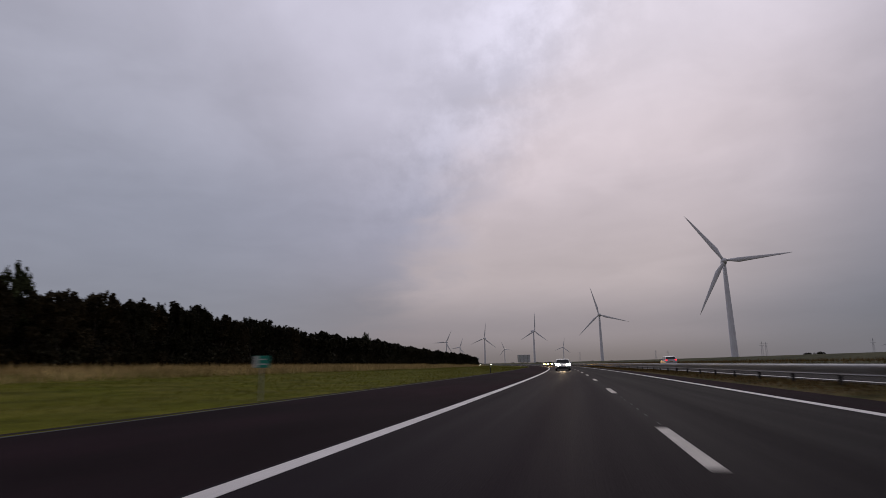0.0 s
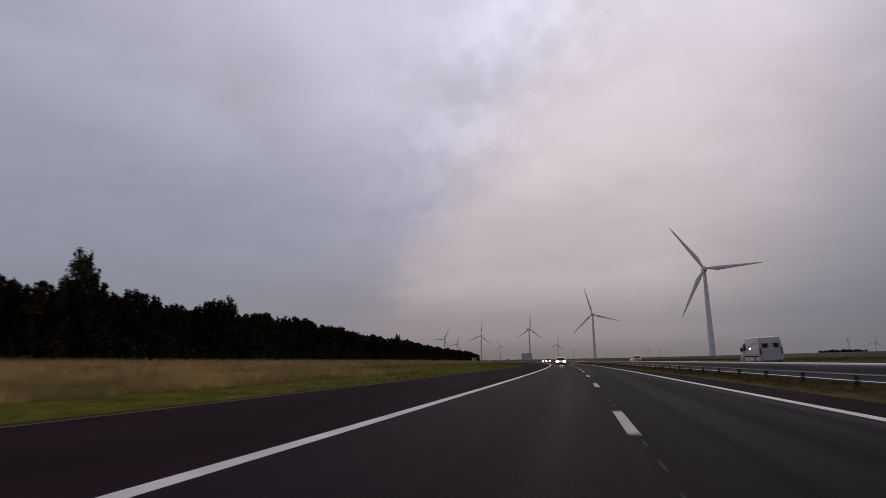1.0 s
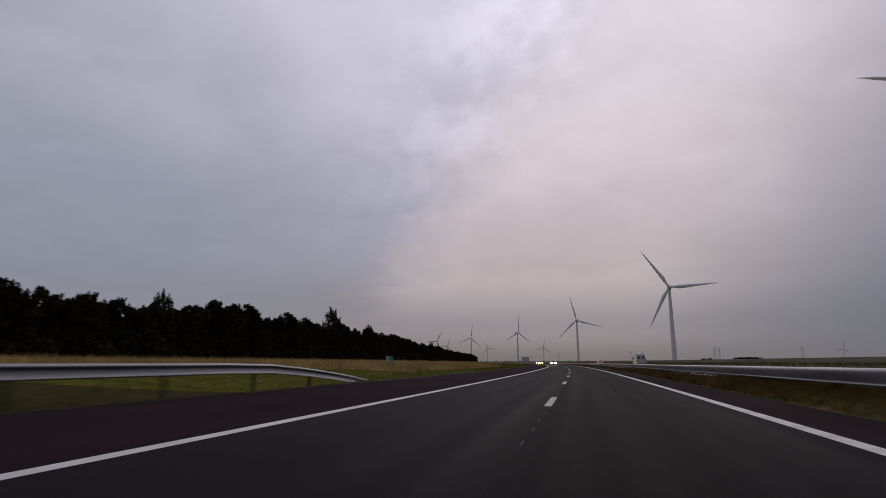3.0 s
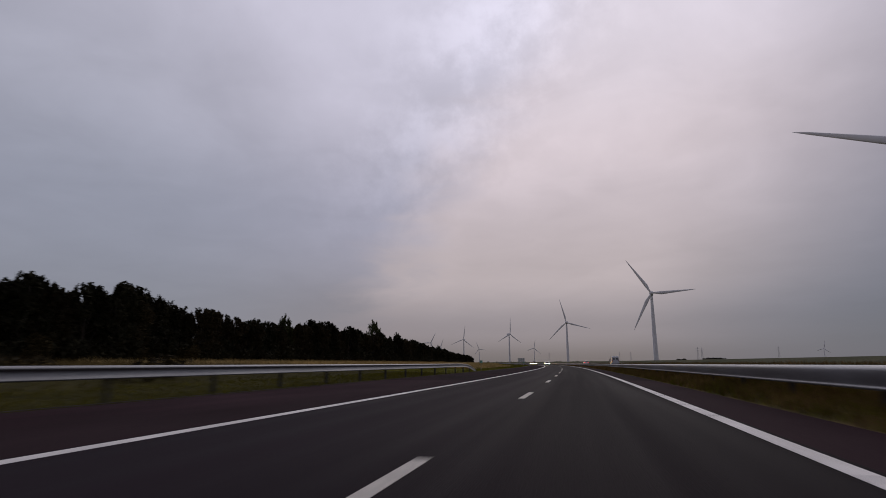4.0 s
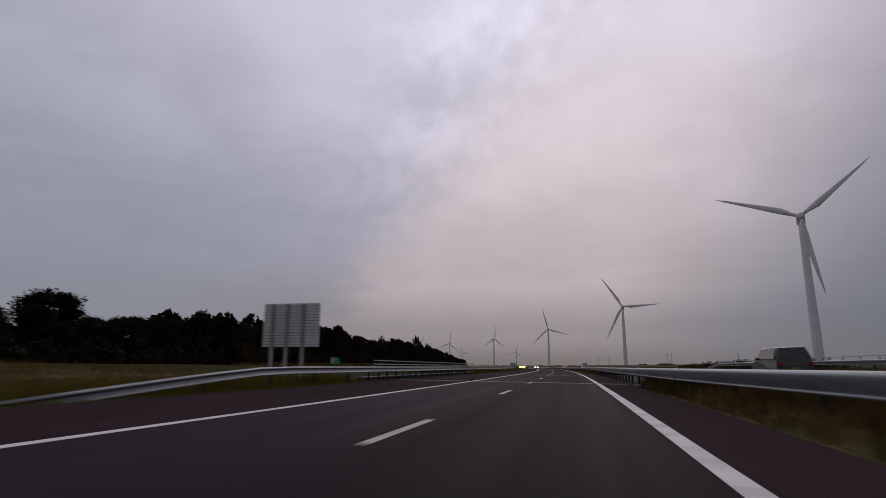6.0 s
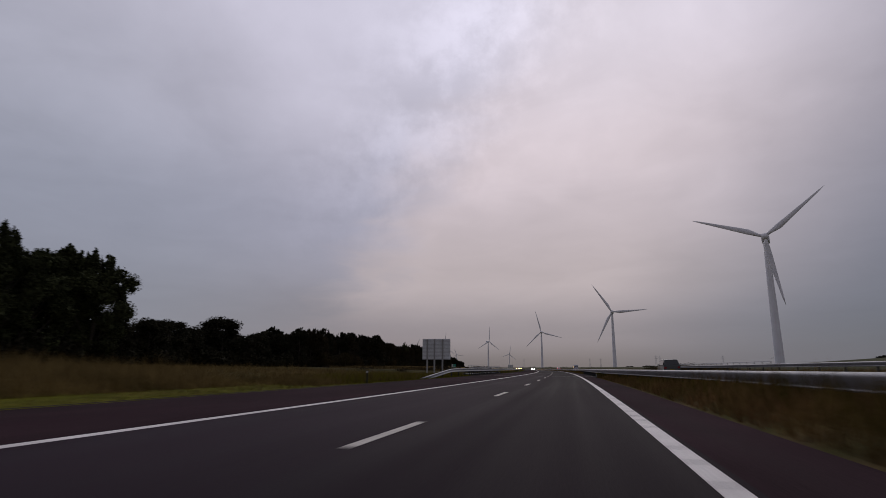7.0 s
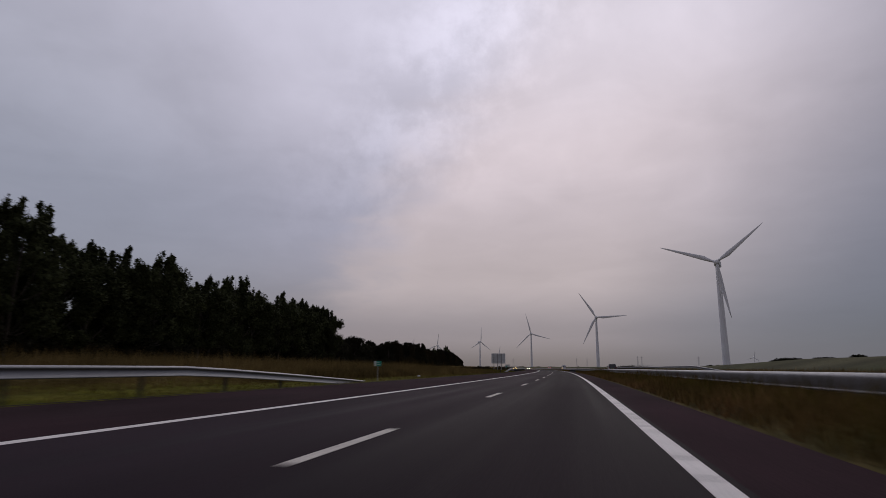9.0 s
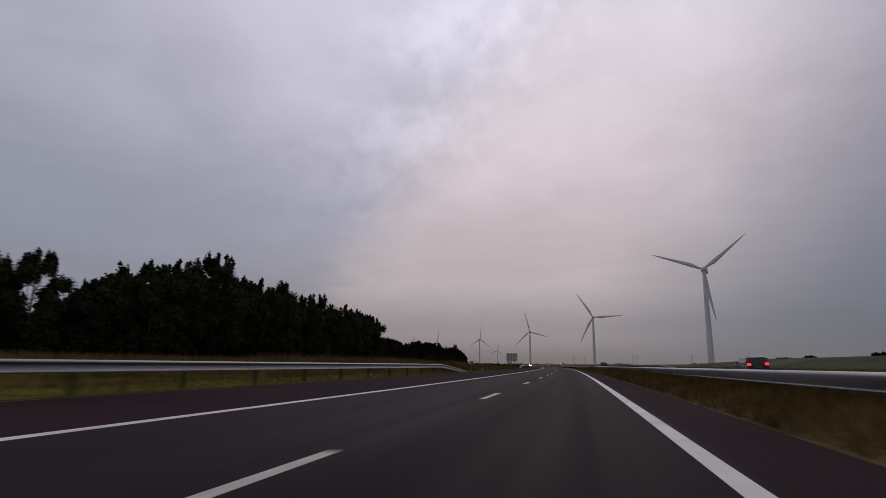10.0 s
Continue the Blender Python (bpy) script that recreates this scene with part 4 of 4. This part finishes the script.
blades("verge_grass", (-158, -105), (-14, -8.7), 18000, 0.15, 0.014, M_BLADE_GREEN, "short yellowish green grass beside the guard rail", 78)
blades("verge_grass", (-236, -199.2), (-13, -9.9), 13000, 0.50, 0.016, M_BLADE_GREEN, "knee-high yellowish green grass behind the guard rail", 82)
blades("dry_grass", (-240, -199.2), (-14, -9.9), 15000, 0.50, 0.016, M_BLADE_BROWN, "knee-high brown grass behind the guard rail", 86)
blades("verge_grass", (-236, -199), (-14, -8.7), 16000, 0.20, 0.014, M_BLADE_GREEN, "short green grass before the bridge", 79)
blades("verge_grass", (-235, -105), (-20, -8.7), 42000, 0.16, 0.014, M_WEED, "dark green grass beside the bridge", 68)
blades("verge_grass", (-372, -236), (-17.4, -8.7), 30000, 0.13, 0.014, M_BLADE_GREEN, "short green grass beside the hard shoulder", 62)
blades("dry_grass", (-372, -236), (-17.4, -8.8), 26000, 0.22, 0.014, M_BLADE_BROWN, "browned stalks among the short grass of the verge", 83)
blades("verge_grass", (5, 190), (-26, -8.7), 60000, 0.15, 0.014, M_BLADE_GREEN, "short green grass beside the hard shoulder", 70)
blades("verge_grass", (-105, 5), (-19.5, -8.7), 42000, 0.15, 0.014, M_BLADE_GREEN, "short green grass beside the hard shoulder", 74)
blades("median_grass", (-372, -206), (6.9, 8.45), 30000, 0.62, 0.018, M_BLADE_MEDIAN, "tall rough grass behind the median guard rail", 80)
blades("median_grass", (-372, -205), (5.12, 8.45), 95000, 0.36, 0.014, M_BLADE_MEDIAN, "rough brown and green grass in the median", 63)
blades("median_grass", (-166.3, -85), (5.12, 8.45), 42000, 0.28, 0.014, M_BLADE_MEDIAN, "rough brown and green grass in the median", 64)
blades("median_grass", (-85, 150), (5.3, 8.45), 42000, 0.15, 0.014, M_BLADE_MEDIAN, "thin low brown grass in the median", 81)
blades("median_grass", (-166.3, -92), (5.12, 8.0), 28000, 0.2, 0.014, M_BLADE_GREEN, "short yellowish green grass in the median", 77)
blades("median_grass", (-96, -40), (5.2, 7.6), 30000, 0.30, 0.014, M_BLADE_MEDIAN, "rough brown grass in the median", 87)
blades("median_weeds", (-372, -210), (5.5, 7.9), 6000, 0.55, 0.018, M_WEED, "dark green weeds under the median guard rail", 67)
blades("median_weeds", (-213, -202.6), (5.25, 8.3), 8000, 0.5, 0.018, M_WEED, "tall dark weeds at the end of the bridge", 69)
blades("field_grass", (-372, 260), (21.0, 34), 42000, 0.45, 0.03, M_BLADE_MEDIAN, "rough grass beyond the other carriageway", 65)


# ---- wind turbines ----
def blade_shape(length):
    bm = bmesh.new()
    rings = []
    for k, chord, thick, twist in ((0.0, 1.6, 1.6, 0), (0.05, 1.7, 1.5, 8), (0.2, 3.1, 0.75, 14), (0.4, 2.4, 0.5, 8), (0.65, 1.6, 0.3, 4), (0.88, 0.9, 0.16, 1), (1.0, 0.12, 0.05, 0)):
        ring = []
        for i in range(8):
            a = 2 * math.pi * i / 8
            x, y = math.cos(a) * chord / 2 + (0.18 * chord if k > 0.1 else 0), math.sin(a) * thick / 2
            t = radians(twist)
            ring.append(bm.verts.new((x * math.cos(t) - y * math.sin(t), x * math.sin(t) + y * math.cos(t), k * length)))
        rings.append(ring)
    for r, q in zip(rings, rings[1:]):
        for i in range(8):
            bm.faces.new((r[i], r[(i + 1) % 8], q[(i + 1) % 8], q[i]))
    bm.faces.new(rings[0][::-1])
    bm.faces.new(rings[-1])
    return bm


def turbine(x, y, hub, length, angle, facing, base=0.0):
    """facing: the heading of the rotor in degrees, 0 looks back along -y."""
    ob = thing("wind_turbine", Matrix.Translation((x, y, base)) @ Matrix.Rotation(radians(facing), 4, "Z"), "white three-bladed wind turbine standing in the polder fields", "wind turbine", "row of wind turbines")
    k = hub / 65
    bm = bmesh.new()
    for z0, z1, r0, r1 in ((-2, 0.25, 2.15, 1.95), (0.25, 0.6, 1.95, 1.6), (0.6, 1.0, 1.6, 1.15)):
        a = z0 if z0 < 0 else z0 * (hub - 1.6)
        add_tube(bm, (0, 0, a), (0, 0, z1 * (hub - 1.6)), r0 * k, r1 * k, 20)
    part("tower", bm, M_TURBINE, ob, smooth=False)
    part("nacelle", box((-1.7 * k, -2.4 * k, hub - 1.7 * k), (1.7 * k, 7.5 * k, hub + 1.9 * k), 0.5 * k), M_TURBINE, ob)
    hubm = bmesh.new()
    bmesh.ops.create_uvsphere(hubm, u_segments=14, v_segments=8, radius=1.75 * k)
    part("hub", hubm, M_TURBINE, ob, m=Matrix.Translation((0, -3.6 * k, hub)), smooth=True)
    me = None
    for i in range(3):
        m = Matrix.Translation((0, -3.8 * k, hub)) @ Matrix.Rotation(radians(angle + 120 * i), 4, "Y") @ Matrix.Translation((0, 0, 1.2 * k)) @ Matrix.Rotation(radians(-8), 4, "Z")
        if me is None:
            me = part("blade", blade_shape(length), M_TURBINE, ob, m=m, smooth=True).data
        else:
            part("blade", me, M_TURBINE, ob, m=m)
    return ob


for x, y, hub, length, angle in ((121.9, 45.9, 70.1, 36, -69), (95.6, 386.5, 64.0, 37, -33), (37.3, 899.6, 74.0, 44, -14), (-87.9, 1221.0, 70.0, 40, 2), (-241.7, 1518.0, 71.0, 42, 8),
                                 (-290.9, 1266.6, 52.5, 30, 28), (-330.5, 1616.0, 51, 28, 22), (-306.7, 2480.5, 66, 36, -22), (-45.4, 2098.8, 59, 34, 10), (1010, 2150, 52, 28, 10)):
    turbine(x, y, hub, length, angle, -25 if y < 100 else 40 if abs(y - 1221) < 1 else -10)

# ---- signs and posts ----
def direction_sign(s, u, w, z0, z1, posts, label, boards=15):
    """The back of a sign of horizontal aluminium boards, centred on u."""
    ob = thing("direction_sign", along(s, u, 0.0, 0), label, "road sign")
    pitch = (z1 - z0) / boards
    for i in range(boards):
        za = z0 + i * pitch
        part("board", box((-w / 2, -0.03, za), (w / 2, 0.03, za + pitch * 0.83), 0.008), M_SIGN_BACK, ob)
    part("backing", box((-w / 2 + 0.01, 0.032, z0), (w / 2 - 0.01, 0.05, z1)), M_SIGN_POST, ob)
    for x in posts:
        part("sign_post", box((x - 0.075, -0.19, -0.4), (x + 0.075, -0.035, z1 - 0.04), 0.01), M_SIGN_POST, ob)
    return ob


direction_sign(-201.95, -12.52, 3.29, 1.84, 4.18, (-1.05, -0.2, 0.75), "back of a large grey aluminium road sign on three posts")
direction_sign(180.0, -9.9, 3.96, 1.42, 3.74, (-1.2, 0.0, 1.2), "back of a large grey road sign far along the verge")
far_sign = thing("direction_sign", along(480, -27.0, 0.0, 0), "back of a distant road sign on two tall posts", "road sign")
for i in range(5):
    part("board", box((-2.0, -0.03, 4.6 + i * 0.42), (2.0, 0.03, 4.6 + i * 0.42 + 0.40), 0.01), M_SIGN_BACK, far_sign)
for x in (-1.3, 1.3):
    part("sign_post", box((x - 0.12, -0.25, -0.4), (x + 0.12, -0.04, 6.6)), M_SIGN_POST, far_sign)


def small_sign(s, u, face, w, h, z, label, rows=2):
    ob = thing("marker_sign", along(s, u, 0.0), label, "marker sign", "marker signs")
    part("sign_post", tube((0, 0, -0.3), (0, 0, z + h * 0.4), 0.024, 0.024, 8), M_SIGN_POST, ob)
    panel = part("panel", box((-w / 2, -0.06, z), (w / 2, -0.035, z + h), 0.006), face, ob)
    if face is M_GREEN:
        part("pale_field", box((-w / 2 + 0.01, -0.0655, z + 0.01), (-w * 0.2, -0.061, z + h - 0.01)), M_SIGN_WHITE, panel)
    for i in range(rows):
        zz = z + h * (0.25 + 0.4 * i)
        part("bar", box((-w * 0.12, -0.066, zz), (w * (0.40 - 0.16 * i), -0.061, zz + h * 0.10)), M_SIGN_WHITE if face is M_GREEN else M_MAST, panel)


small_sign(13.7, -9.6, M_GREEN, 0.48, 0.33, 0.86, "small green marker sign on a post in the verge")
small_sign(-85.1, -9.6, M_GREEN, 0.38, 0.33, 0.86, "small green marker sign on a post in the verge")
small_sign(-199.4, -10.95, M_GREEN, 0.52, 0.37, 0.97, "small green marker sign behind the guard rail")
small_sign(-301.9, -9.6, M_GREEN, 0.48, 0.33, 0.88, "small green marker sign on a post by the rail end")

for s, u in ((-32.0, -9.6), (59.0, -9.2), (-234.6, -9.1), (160.0, -9.2)):
    ob = thing("delineator_post", along(s, u), "slim dark roadside delineator post in the grass", "delineator", "delineator posts")
    part("body", box((-0.05, -0.02, -0.2), (0.05, 0.02, 0.72), 0.008), M_BLACK, ob)
    part("reflector", box((-0.04, -0.026, 0.58), (0.04, -0.0215, 0.68)), M_SIGN_WHITE, ob)


# pale litter in the grass
for s, u, w in ((-290.5, -9.9, 0.10), (-276.0, -13.5, 0.17)):
    gen = np.random.default_rng(int(-s))
    bm = bmesh.new()
    bmesh.ops.create_icosphere(bm, subdivisions=2, radius=w)
    for v in bm.verts:
        v.co = Vector((v.co.x * 1.3, v.co.y * 0.8, max(0.0, v.co.z * 0.55 + 0.1))) * float(gen.uniform(0.8, 1.2))
    bag = thing("litter", along(s, u, 0.02), "crumpled pale plastic litter lying in the grass", "litter", "litter in the verge")
    part("bag", bm, M_SIGN_WHITE, bag)


# ---- vehicles ----
def wheel(parent, x, y, r, w):
    ty = part("wheel", tube((x - w / 2, y, r), (x + w / 2, y, r), r, r, 20), M_BLACK, parent)
    part("rim", tube((x - w / 2 - 0.01, y, r), (x + w / 2 + 0.01, y, r), r * 0.62, r * 0.62, 14), M_RIM, ty)


def hull(profile, half, tuck_from, tuck, bevel=0.05):
    """A body from its side outline [(y, z)], drawn across the width and drawn in above a height."""
    bm = bmesh.new()
    rows = []
    for x in (-1, -0.9, 0.9, 1):
        row = []
        for y, z in profile:
            k = max(0.0, z - tuck_from)
            hw = half - tuck * k
            inset = 0.0 if abs(x) < 0.95 else 0.035
            row.append(bm.verts.new((x * hw, y * (1 - inset * 0.4), z - inset * (0.6 if z > 0.9 else -0.4))))
        rows.append(row)
    n = len(profile)
    for a, b in zip(rows, rows[1:]):
        for i in range(n):
            bm.faces.new((a[i], a[(i + 1) % n], b[(i + 1) % n], b[i]))
    bm.faces.new(rows[0][::-1])
    bm.faces.new(rows[-1])
    bmesh.ops.recalc_face_normals(bm, faces=bm.faces)
    sharp = [e for e in bm.edges if e.calc_face_angle(0) > 0.25]
    bmesh.ops.bevel(bm, geom=sharp, offset=bevel, segments=2, affect="EDGES", profile=0.6, clamp_overlap=True)
    return bm


def car(m, label, paint, size=(4.4, 1.78, 1.46), lights=None, tails=None, boxy=False, name="car"):
    """y points out of its nose."""
    L, wd, H = size
    ob = thing(name, m, label, "car", "cars on the motorway")
    h = L / 2
    belt = H * 0.62
    if boxy:
        prof = [(-h, 0.35), (-h, 0.75), (-h + 0.04, belt), (-h + 0.22, H - 0.06), (-h + 0.45, H), (h * 0.18, H), (h * 0.34, H - 0.08), (h * 0.52, belt + 0.02), (h * 0.92, belt - 0.12), (h, 0.68), (h, 0.32), (h - 0.15, 0.22), (-h + 0.12, 0.22)]
    else:
        prof = [(-h, 0.38), (-h, 0.72), (-h + 0.05, belt + 0.02), (-h + 0.55, H - 0.14), (-h + 0.95, H), (h * 0.10, H), (h * 0.26, H - 0.07), (h * 0.50, belt + 0.03), (h * 0.90, belt - 0.14), (h, 0.62), (h, 0.32), (h - 0.15, 0.2), (-h + 0.15, 0.2)]
    part("body", hull(prof, wd / 2, belt, 0.34), paint, ob)
    # glass: rear, front and sides, set just proud of the body
    def pane(nm, pts):
        vs = [Vector(p) for p in pts]
        nrm = (vs[1] - vs[0]).cross(vs[2] - vs[0]).normalized() * 0.012
        c = sum(vs, Vector()) / len(vs)
        if nrm.dot(c - Vector((0, 0, belt * 0.8))) < 0:
            nrm = -nrm
        bm = bmesh.new()
        outer = [bm.verts.new(v + nrm) for v in vs]
        inner = [bm.verts.new(v - nrm) for v in vs]
        bm.faces.new(outer)
        bm.faces.new(inner[::-1])
        for i in range(len(vs)):
            j = (i + 1) % len(vs)
            bm.faces.new((outer[i], inner[i], inner[j], outer[j]))
        part(nm, bm, M_GLASS, ob)
    def wid(z, k=0.88):
        return (wd / 2 - 0.34 * max(0, z - belt)) * k
    ra, rb = prof[2], prof[3]
    fa, fb = prof[7], prof[6]
    pane("rear_window", [(-wid(ra[1]), ra[0], ra[1] + 0.03), (wid(ra[1]), ra[0], ra[1] + 0.03), (wid(rb[1]), rb[0], rb[1]), (-wid(rb[1]), rb[0], rb[1])])
    pane("windscreen", [(-wid(fa[1]), fa[0], fa[1] + 0.02), (wid(fa[1]), fa[0], fa[1] + 0.02), (wid(fb[1]), fb[0], fb[1]), (-wid(fb[1]), fb[0], fb[1])])
    for sd in (-1, 1):
        z0, z1 = belt + 0.05, H - 0.12
        pane("side_window", [(sd * (wid(z0, 1) + 0.004), ra[0] + 0.35, z0), (sd * (wid(z0, 1) + 0.004), fa[0] - 0.1, z0), (sd * (wid(z1, 1) + 0.004), fb[0] - 0.05, z1), (sd * (wid(z1, 1) + 0.004), rb[0] + 0.25, z1)])
        part("mirror", box((sd * wd / 2 - 0.02 if sd > 0 else -wd / 2 - 0.16, fa[0] - 0.42, belt), (sd * wd / 2 + 0.16 if sd > 0 else -wd / 2 + 0.02, fa[0] - 0.22, belt + 0.14), 0.03), paint, ob)
        lw = 0.27 if lights is M_HEAD_WARM else 0.21
        part("headlight", box((sd * wd * 0.35 - lw, h - 0.12, 0.70 - lw * 0.6), (sd * wd * 0.35 + lw, h + 0.015, 0.70 + lw * 0.6), 0.03), lights or M_RIM, ob)
        part("tail_light", box((sd * wd * 0.40 - 0.14, -h - 0.015, 0.72), (sd * wd * 0.40 + 0.14, -h + 0.1, 0.95), 0.03), tails or M_TAIL, ob)
        for y in (h * 0.62, -h * 0.60):
            wheel(ob, sd * (wd / 2 - 0.11), y, 0.32, 0.22)
    part("number_plate", box((-0.26, -h - 0.012, 0.55), (0.26, -h, 0.66)), M_PLATE, ob)
    part("bumper", box((-wd * 0.45, h - 0.05, 0.28), (wd * 0.45, h + 0.03, 0.46), 0.03), M_BLACK, ob)
    return ob


def van(m, label):
    ob = thing("van", m, label, "van", "cars on the motorway")
    h = 2.95
    prof = [(-h, 0.4), (-h, 1.9), (-h + 0.08, 2.38), (-h + 0.25, 2.48), (h * 0.28, 2.48), (h * 0.46, 2.30), (h * 0.70, 1.35), (h * 0.96, 1.02), (h, 0.75), (h, 0.36), (h - 0.1, 0.26), (-h + 0.1, 0.3)]
    part("body", hull(prof, 1.0, 1.25, 0.10), M_VAN_PAINT, ob)
    bm = bmesh.new()
    vs = [bm.verts.new(p) for p in ((-0.8, h * 0.70 + 0.02, 1.40), (0.8, h * 0.70 + 0.02, 1.40), (0.72, h * 0.475 + 0.03, 2.2), (-0.72, h * 0.475 + 0.03, 2.2))]
    bm.faces.new(vs)
    bmesh.ops.solidify(bm, geom=list(bm.faces), thickness=0.01)
    part("windscreen", bm, M_GLASS, ob)
    for sd in (-1, 1):
        part("side_window", box((sd * 0.985 - 0.012, h * 0.30, 1.35), (sd * 0.985 + 0.012, h * 0.56, 1.95), 0.005), M_GLASS, ob)
        part("mirror", box((sd * 1.12 - 0.1, h * 0.56, 1.25), (sd * 1.12 + 0.1, h * 0.63, 1.65), 0.03), M_BLACK, ob)
        part("trim_strip", box((sd * 1.0 - 0.012, -h + 0.3, 0.72), (sd * 1.0 + 0.012, h * 0.55, 0.84), 0.004), M_BLACK, ob)
        part("tail_light", box((sd * 0.88 - 0.08, -h - 0.015, 0.9), (sd * 0.88 + 0.08, -h + 0.06, 1.5), 0.02), M_TAIL_OFF, ob)
        part("rear_window", box((sd * 0.45 - 0.24, -h - 0.012, 1.5), (sd * 0.45 + 0.24, -h + 0.01, 1.88), 0.004), M_GLASS, ob)
        part("headlight", box((sd * 0.78 - 0.15, h - 0.2, 0.8), (sd * 0.78 + 0.15, h + 0.015, 1.0), 0.03), M_RIM, ob)
        for y in (h * 0.64, -h * 0.55):
            wheel(ob, sd * 0.88, y, 0.35, 0.24)
    return ob


# cars that follow on the same carriageway
car(along(71.0, -1.65, 0.0, 180), "white saloon car with its headlights on, on the motorway", M_WHITE_PAINT, (4.5, 1.8, 1.40), lights=M_HEAD)
car(along(186.0, -1.8, 0.0, 180), "dark car far off with warm headlights lit", M_DARK_PAINT, (4.4, 1.8, 1.6), lights=M_HEAD_WARM, boxy=True)
car(along(212.0, -1.9, 0.0, 180), "dark car far off with warm headlights lit", M_DARK_PAINT, (4.4, 1.8, 1.5), lights=M_HEAD_WARM)
car(along(575.0, -1.8, 0.0, 165), "distant car with bright headlights round the bend", M_DARK_PAINT, (4.4, 1.8, 1.5), lights=M_HEAD)
car(along(640.0, -1.8, 0.0, 165), "distant car with bright headlights round the bend", M_DARK_PAINT, (4.4, 1.8, 1.5), lights=M_HEAD)
# the beams of the headlights on the road
for s0, power, tint in ((68.4, 700, (1.0, 0.72, 0.40)), (183.4, 2000, (1.0, 0.55, 0.18)), (209.4, 2000, (1.0, 0.55, 0.18))):
    beam = bpy.data.lights.new("headlight_beam", "SPOT")
    beam.energy, beam.color, beam.spot_size, beam.spot_blend, beam.shadow_soft_size = power, tint, radians(38), 0.9, 0.3
    src = at(s0, -1.75, 0.7)
    new("headlight_beam", beam).matrix_world = look(src, at(s0 - 14, -1.75, -0.3))
# traffic on the other carriageway, seen from behind


def on_opp(s, u):
    return along(s, u, opp_z(u) + 0.004) @ Matrix.Rotation(-OPP_RISE, 4, "Y")


van(on_opp(20.0, 16.8), "white high-roofed delivery van on the other carriageway")
car(on_opp(100.0, 16.2), "pale car with red tail lights lit on the other carriageway", M_WHITE_PAINT, (4.4, 1.8, 1.5))
car(on_opp(-193.0, 14.2), "dark grey-green off-road car with red tail lights", M_OLIVE_PAINT, (4.5, 1.85, 1.8), tails=M_TAIL_OFF, boxy=True)
car(on_opp(-314.0, 17.9), "dark grey hatchback with red tail lights lit", M_DARK_PAINT, (4.1, 1.76, 1.48), boxy=True)


# ---- distance ----
def mast(x, y, height, label):
    ob = thing("power_pylon", Matrix.Translation((x, y, 0)), label, "pylon", "distant masts")
    bm, w = bmesh.new(), height / 28
    for a in range(4):
        c, d = math.cos(a * math.pi / 2 + 0.8), math.sin(a * math.pi / 2 + 0.8)
        add_tube(bm, (2.6 * c * w, 2.6 * d * w, -1), (0.35 * c * w, 0.35 * d * w, height), 0.13 * w, 0.08 * w, 5)
    for k in range(6):
        z0, z1 = height * k / 6, height * (k + 1) / 6
        r0, r1 = (2.6 - 2.25 * k / 6) * w, (2.6 - 2.25 * (k + 1) / 6) * w
        for a in range(4):
            t0, t1 = a * math.pi / 2 + 0.8, (a + 1) * math.pi / 2 + 0.8
            add_tube(bm, (r0 * math.cos(t0), r0 * math.sin(t0), z0), (r1 * math.cos(t1), r1 * math.sin(t1), z1), 0.05 * w, 0.05 * w, 4)
    part("lattice", bm, M_MAST, ob)
    for z in (0.78, 0.9):
        part("cross_arm", box((-3.4 * w, -0.2, height * z), (3.4 * w, 0.1, height * z + 0.3 * w)), M_MAST, ob)


for x, y, hgt in ((446, 3470, 68), (518, 3500, 68), (8.9, 1699, 34), (252, 966 - 96, 27), (268, 1002 - 96, 27), (330, 836 - 96, 24)):
    mast(x, y, hgt, "slender grey lattice mast far off in the fields")


def far_wood(name, a, b, height, count, label, seed):
    """A low irregular line of trees on the horizon between two places."""
    gen = np.random.default_rng(seed)
    a, b = Vector(a), Vector(b)
    n = int((b - a).length / 9)
    cs, rs = [], []
    for i in range(n):
        p = a.lerp(b, (i + gen.random()) / n)
        hh = height * gen.uniform(0.35, 1.0)
        cs.append((p.x, p.y + gen.uniform(-12, 12), hh * 0.45))
        rs.append((gen.uniform(5, 9), gen.uniform(5, 9), hh * 0.6))
    ob = new(name, crown_mesh(name, cs, rs, count, 1.6, M_LEAF, gen))
    tagged(ob, label, "woodland", kind="stuff")


far_wood("far_woods", (-420, 1700, 0), (700, 1900, 0), 8, 16000, "thin dark line of woods along the horizon", 71)
far_wood("far_woods", (500, 1500, 0), (1500, 700, 0), 9, 9000, "thin dark line of woods along the horizon", 72)


def bushes_on(name, spots, count, label, seed):
    """Scattered low bushes along the crest of the dike."""
    gen = np.random.default_rng(seed)
    cs, rs = [], []
    for s, u, w, hh in spots:
        for _ in range(max(2, int(w / 1.6))):
            p = at(s + gen.uniform(-w, w), u + gen.uniform(-2, 2), dike_top(s) + hh * gen.uniform(0.15, 0.4))
            cs.append(tuple(p))
            rs.append((gen.uniform(1.2, 2.2), gen.uniform(1.2, 2.2), hh * gen.uniform(0.4, 0.6)))
    tagged(new(name, crown_mesh(name, cs, rs, count, 0.45, M_LEAF, gen)), label, "bushes", kind="stuff")


bushes_on("dike_bushes", [(-205, 90, 14, 1.4), (-150, 92, 6, 1.1), (-255, 90, 16, 1.7), (-90, 90, 5, 1.2), (-118, 88, 22, 1.1), (165, 90, 12, 1.0), (215, 92, 5, 0.9), (-20, 92, 4, 0.8)], 5000, "low dark bushes along the grassy dike", 81)
